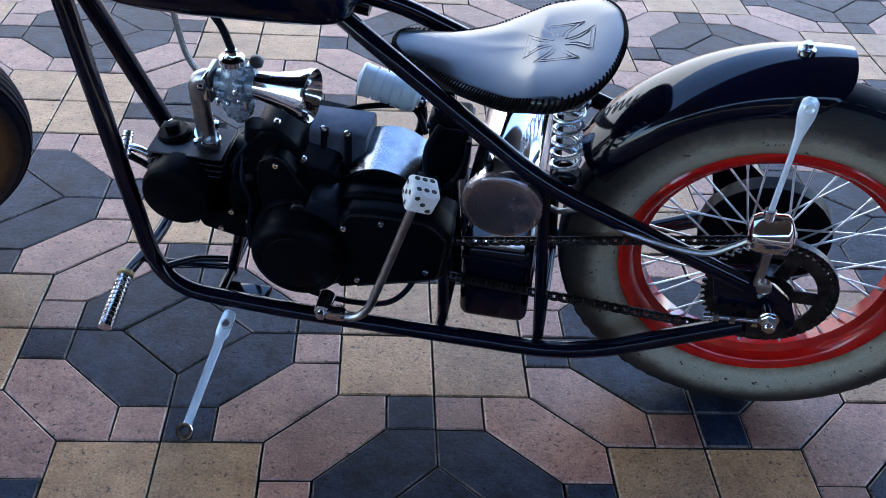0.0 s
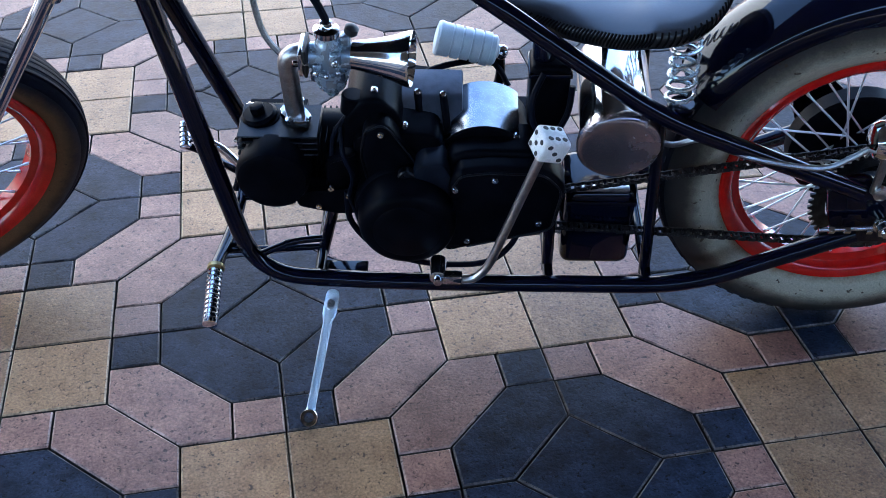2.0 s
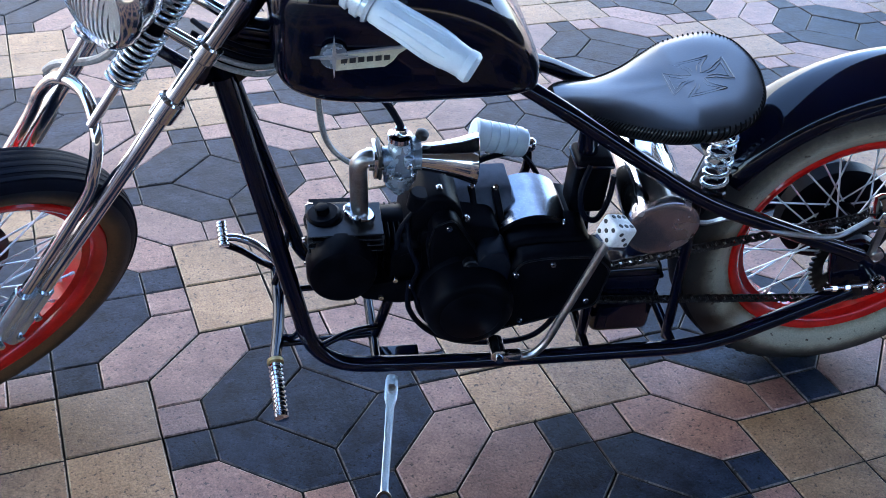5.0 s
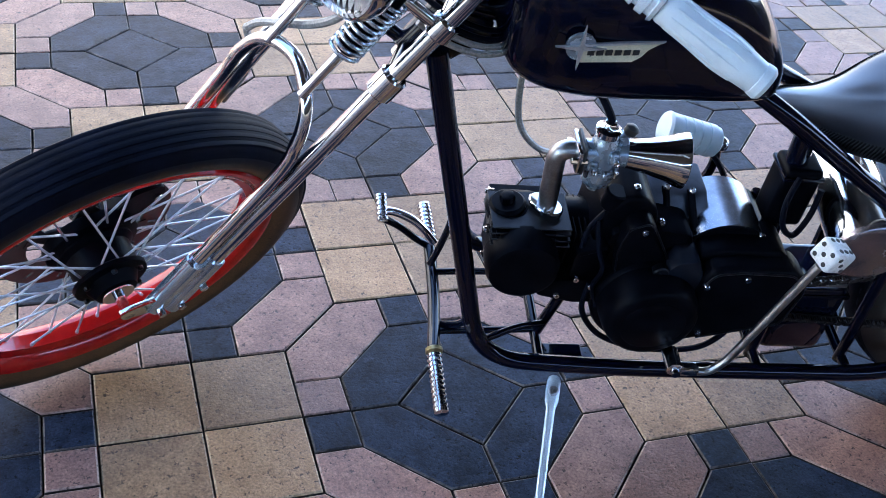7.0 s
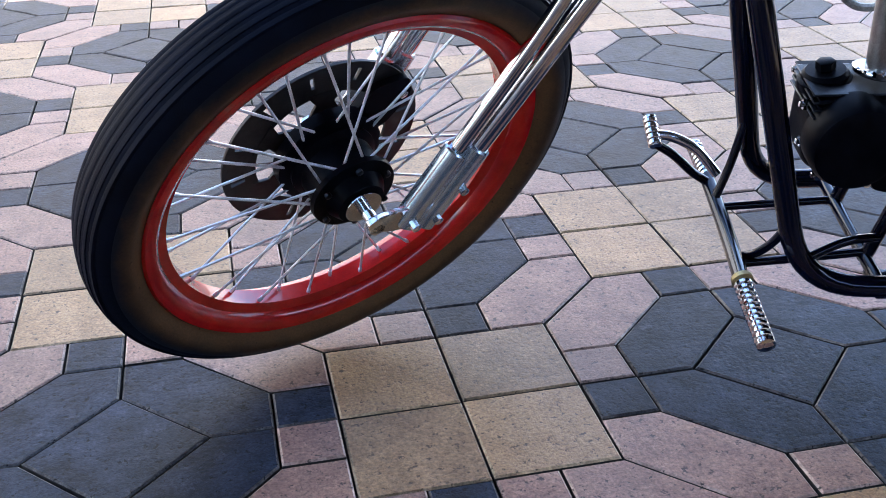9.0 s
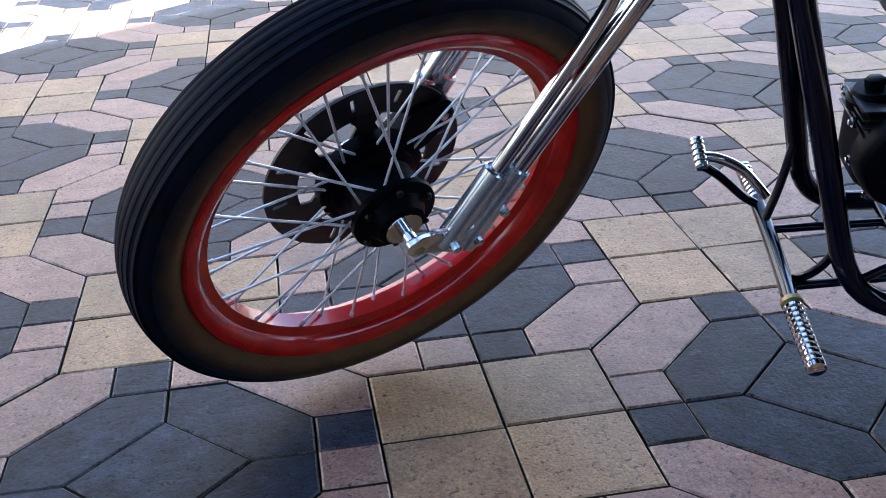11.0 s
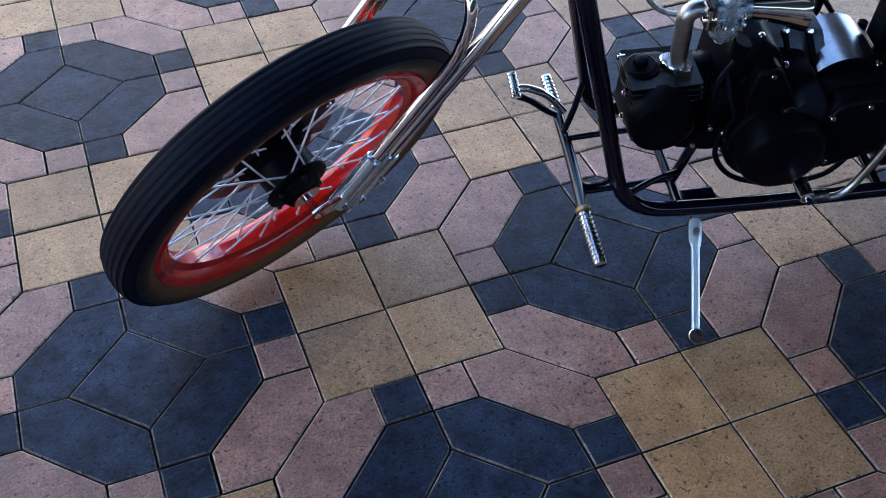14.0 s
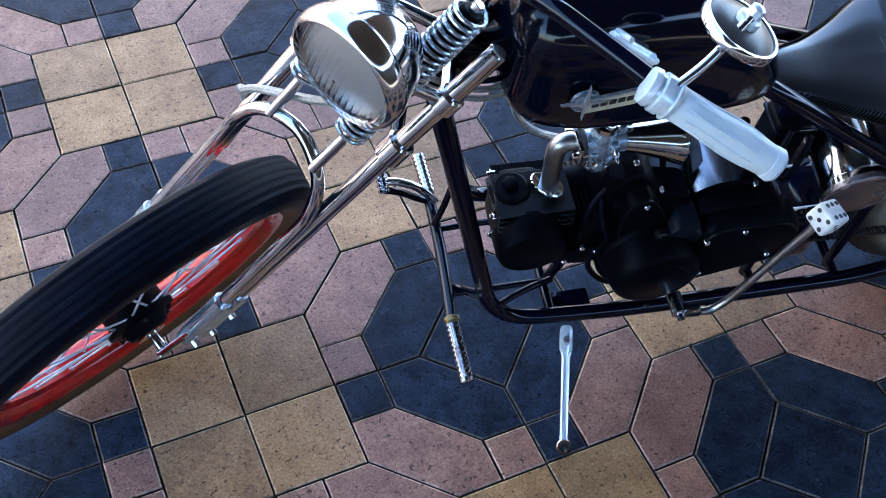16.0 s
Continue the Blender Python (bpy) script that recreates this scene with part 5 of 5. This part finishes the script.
cable("engine_wire", [(-0.075, -0.06, 0.40), (-0.072, -0.082, 0.37), (-0.060, -0.090, 0.335), (-0.066, -0.090, 0.30), (-0.055, -0.10, 0.27)], 0.0035, RUBBER, "black wire beside the cylinder")
cable("engine_wire", [(-0.03, -0.03, 0.445), (-0.06, -0.05, 0.42), (-0.085, -0.06, 0.385), (-0.09, -0.07, 0.34)], 0.004, RUBBER, "black wire beside the cylinder")
cable("seat_post_cable", [(0.20, -0.03, 0.47), (0.185, -0.05, 0.44), (0.19, -0.06, 0.405), (0.215, -0.055, 0.385), (0.235, -0.04, 0.41), (0.24, -0.03, 0.45)], 0.0045, RUBBER, "black cable looped beside the seat post")
cable("brake_cable", [(-0.126, 0.104, -0.131), (-0.115, 0.112, -0.142), (-0.10, 0.106, -0.16), (-0.088, 0.092, -0.19), (-0.088, 0.088, -0.25)], 0.0048, HOSE, "grey braided front brake hose", FORK)
cable("headlight_cable", [(-0.126, 0.104, -0.131), (-0.132, 0.088, -0.104), (-0.140, 0.037, -0.050), (-0.155, 0.006, -0.006), (-0.172, -0.014, 0.046), (-0.165, -0.03, 0.10), (-0.11, -0.03, 0.16)], 0.0052, HOSE, "grey braided hose looping past the fork springs", FORK)
for k, dv in enumerate((-0.03, -0.02, -0.01, 0.005)):
    cable("wiring", [(-0.36, dv * 2, 0.70), (-0.325, -0.03 + dv, 0.675 + 0.006 * k), (-0.28, -0.035 + dv, 0.665 + 0.004 * k), (-0.24, -0.03 + dv, 0.672)], 0.0038, RUBBER if k > 1 else HOSE, "loose wiring at the steering head")

# tank badge: a four-point star on a disc, and a wing with bars for its lettering
def badge(name, pts, lift, material, label=""):
    """A thin plate in (u, w) laid on the tank's side."""
    def v(u):
        return -0.1340 + 0.12 * max(0, u + 0.175)
    b = fresh()
    lo = [b.verts.new((u, v(u) - lift + 0.004, w)) for u, w in pts]
    hi = [b.verts.new((u, v(u) - lift, w)) for u, w in pts]
    b.faces.new(lo)
    b.faces.new(hi)
    for k in range(len(pts)):
        j = (k + 1) % len(pts)
        b.faces.new((lo[k], lo[j], hi[j], hi[k]))
    return part(name, b, material, tank, label, sharp=20)


BC = (-0.190, 0.733)
badge("badge_disc", [(BC[0] + 0.017 * math.cos(2 * math.pi * k / 28), BC[1] + 0.017 * math.sin(2 * math.pi * k / 28)) for k in range(28)], 0.001, ALLOY, "grey badge disc")
badge("badge_wing", [(-0.188, 0.736), (-0.098, 0.740), (-0.112, 0.731), (-0.118, 0.722), (-0.128, 0.715), (-0.188, 0.714)], 0.002, CREAMP, "cream wing badge with dark bars")
badge("badge_wing_edge", [(-0.188, 0.738), (-0.094, 0.7425), (-0.098, 0.7395), (-0.188, 0.7355)], 0.003, SILVER)
star = []
for k in range(8):
    a = math.pi / 4 * k
    r = (0.029, 0.004)[k % 2]
    star.append((BC[0] + r * math.cos(a), BC[1] + r * math.sin(a)))
badge("badge_star", star, 0.004, SILVER, "silver four-point star")
for k in range(6):
    u = -0.182 + 0.0105 * k
    badge("badge_bar", [(u, 0.7245), (u + 0.0075, 0.7247), (u + 0.0075, 0.7312), (u, 0.731)], 0.0028, INK)


# ---- pavers ----
H = 0.075
D = math.sqrt(2) * H
P = 4 * H + D
HEXA = [(0, 0), (0, H), (H, H), (H + D, H - D), (H + D, -D), (D, -D)]


def turned(pts, k):
    for _ in range(k):
        pts = [(-y, x) for x, y in pts]
    return pts


KINDS = []        # outline about the cell's own origin, tone
for sx in (-1, 0):
    for sy in (-1, 0):
        KINDS.append(([(sx * 2 * H, sy * 2 * H), ((sx + 1) * 2 * H, sy * 2 * H), ((sx + 1) * 2 * H, (sy + 1) * 2 * H), (sx * 2 * H, (sy + 1) * 2 * H)], "yellow"))
for k in range(4):
    # strip of two small stones along each side of the yellow block
    pink = [(2 * H, 0), (3 * H, 0), (3 * H, H), (2 * H, H)]
    dark = [(2 * H, -H), (3 * H, -H), (3 * H, 0), (2 * H, 0)]
    KINDS.append((turned(pink, k), "pink"))
    KINDS.append((turned(dark, k), "dark"))
up = [(x + 2 * H, y - 2 * H) for x, y in HEXA]
low = [(-y, -x) for x, y in up]
low = [(2 * H, -2 * H), (H, -2 * H), (H, -3 * H), (H + D, -3 * H - D), (2 * H + D, -3 * H - D), (2 * H + D, -2 * H - D)]
for k in (0, 1):
    KINDS.append((turned(up, k), "pink"))
    KINDS.append((turned(low, k), "pink"))
KINDS.append(([(P + D, 0), (P, D), (P - D, 0), (P, -D)], "dark"))
quarter = [(D, 0), (D + H, 0), (D + H, H), (H, D + H), (0, D + H), (0, D)]
for k in range(4):
    KINDS.append(([(x + P, y) for x, y in turned(quarter, k)], "dark"))


def stone(bm, pts, dx, dy, dz, tilt, mats):
    """One paver: a prism with a worn, sloping edge."""
    cx, cy = sum(p[0] for p in pts) / len(pts), sum(p[1] for p in pts) / len(pts)
    area = sum(a[0] * b[1] - b[0] * a[1] for a, b in zip(pts, pts[1:] + pts[:1]))
    if area < 0:
        pts = pts[::-1]
    n = len(pts)
    nor = []
    for i in range(n):
        a, b, c = Vector(pts[i - 1]), Vector(pts[i]), Vector(pts[(i + 1) % n])
        d1, d2 = (b - a).normalized(), (c - b).normalized()
        n1, n2 = Vector((d1.y, -d1.x)), Vector((d2.y, -d2.x))
        m = (n1 + n2) / (1 + n1.dot(n2))
        nor.append(m)
    rings = []
    for inset, z in ((0.0015, -0.03), (0.0015, -0.0022), (0.0040, 0.0)):
        rings.append([bm.verts.new((p[0] - q.x * inset + dx, p[1] - q.y * inset + dy, z + dz + (tilt[0] * (p[0] - cx) + tilt[1] * (p[1] - cy)))) for p, q in zip(pts, nor)])
    for lvl, (a, b) in enumerate(zip(rings, rings[1:])):
        for k in range(n):
            f = bm.faces.new((a[k], a[(k + 1) % n], b[(k + 1) % n], b[k]))
            f.material_index = mats[lvl]
    bm.faces.new(rings[-1]).material_index = mats[2]


rng = random.Random(7)
pavement_mesh = fresh()
field = {"yellow": 0, "pink": 1, "dark": 2}
near = []
for i in range(-16, 22):
    for j in range(-8, 26):
        if (i + j) % 2:
            continue
        ox, oy = i * P, j * P
        if not (-4.5 < ox < 6.5 and -2.6 < oy < 9):
            continue
        for pts, tone in KINDS:
            cx, cy = sum(p[0] for p in pts) / len(pts) + ox, sum(p[1] for p in pts) / len(pts) + oy
            dz, tilt = rng.uniform(-0.0012, 0.0008), (rng.uniform(-0.006, 0.006), rng.uniform(-0.006, 0.006))
            if -0.92 < cx < 1.82 and -0.8 < cy < 0.82:
                near.append((pts, tone, ox, oy, dz, tilt))
            else:
                stone(pavement_mesh, pts, ox + rng.uniform(-0.0007, 0.0007), oy + rng.uniform(-0.0007, 0.0007), dz, tilt, (6, field[tone] + 3, field[tone]))
pavement = tagged(part("pavement", pavement_mesh, [STONES[k] for k in TONES] + [SAND], None, sharp=20),
                  "patterned driveway of yellow, mauve and blue-grey concrete pavers", "pavement", kind="structure")
for pts, tone, ox, oy, dz, tilt in near:
    b = fresh()
    stone(b, pts, ox + rng.uniform(-0.0007, 0.0007), oy + rng.uniform(-0.0007, 0.0007), dz, tilt, (2, 1, 0))
    part("paver", b, [STONE[tone], STONE["worn_" + tone], SAND], pavement, sharp=20)
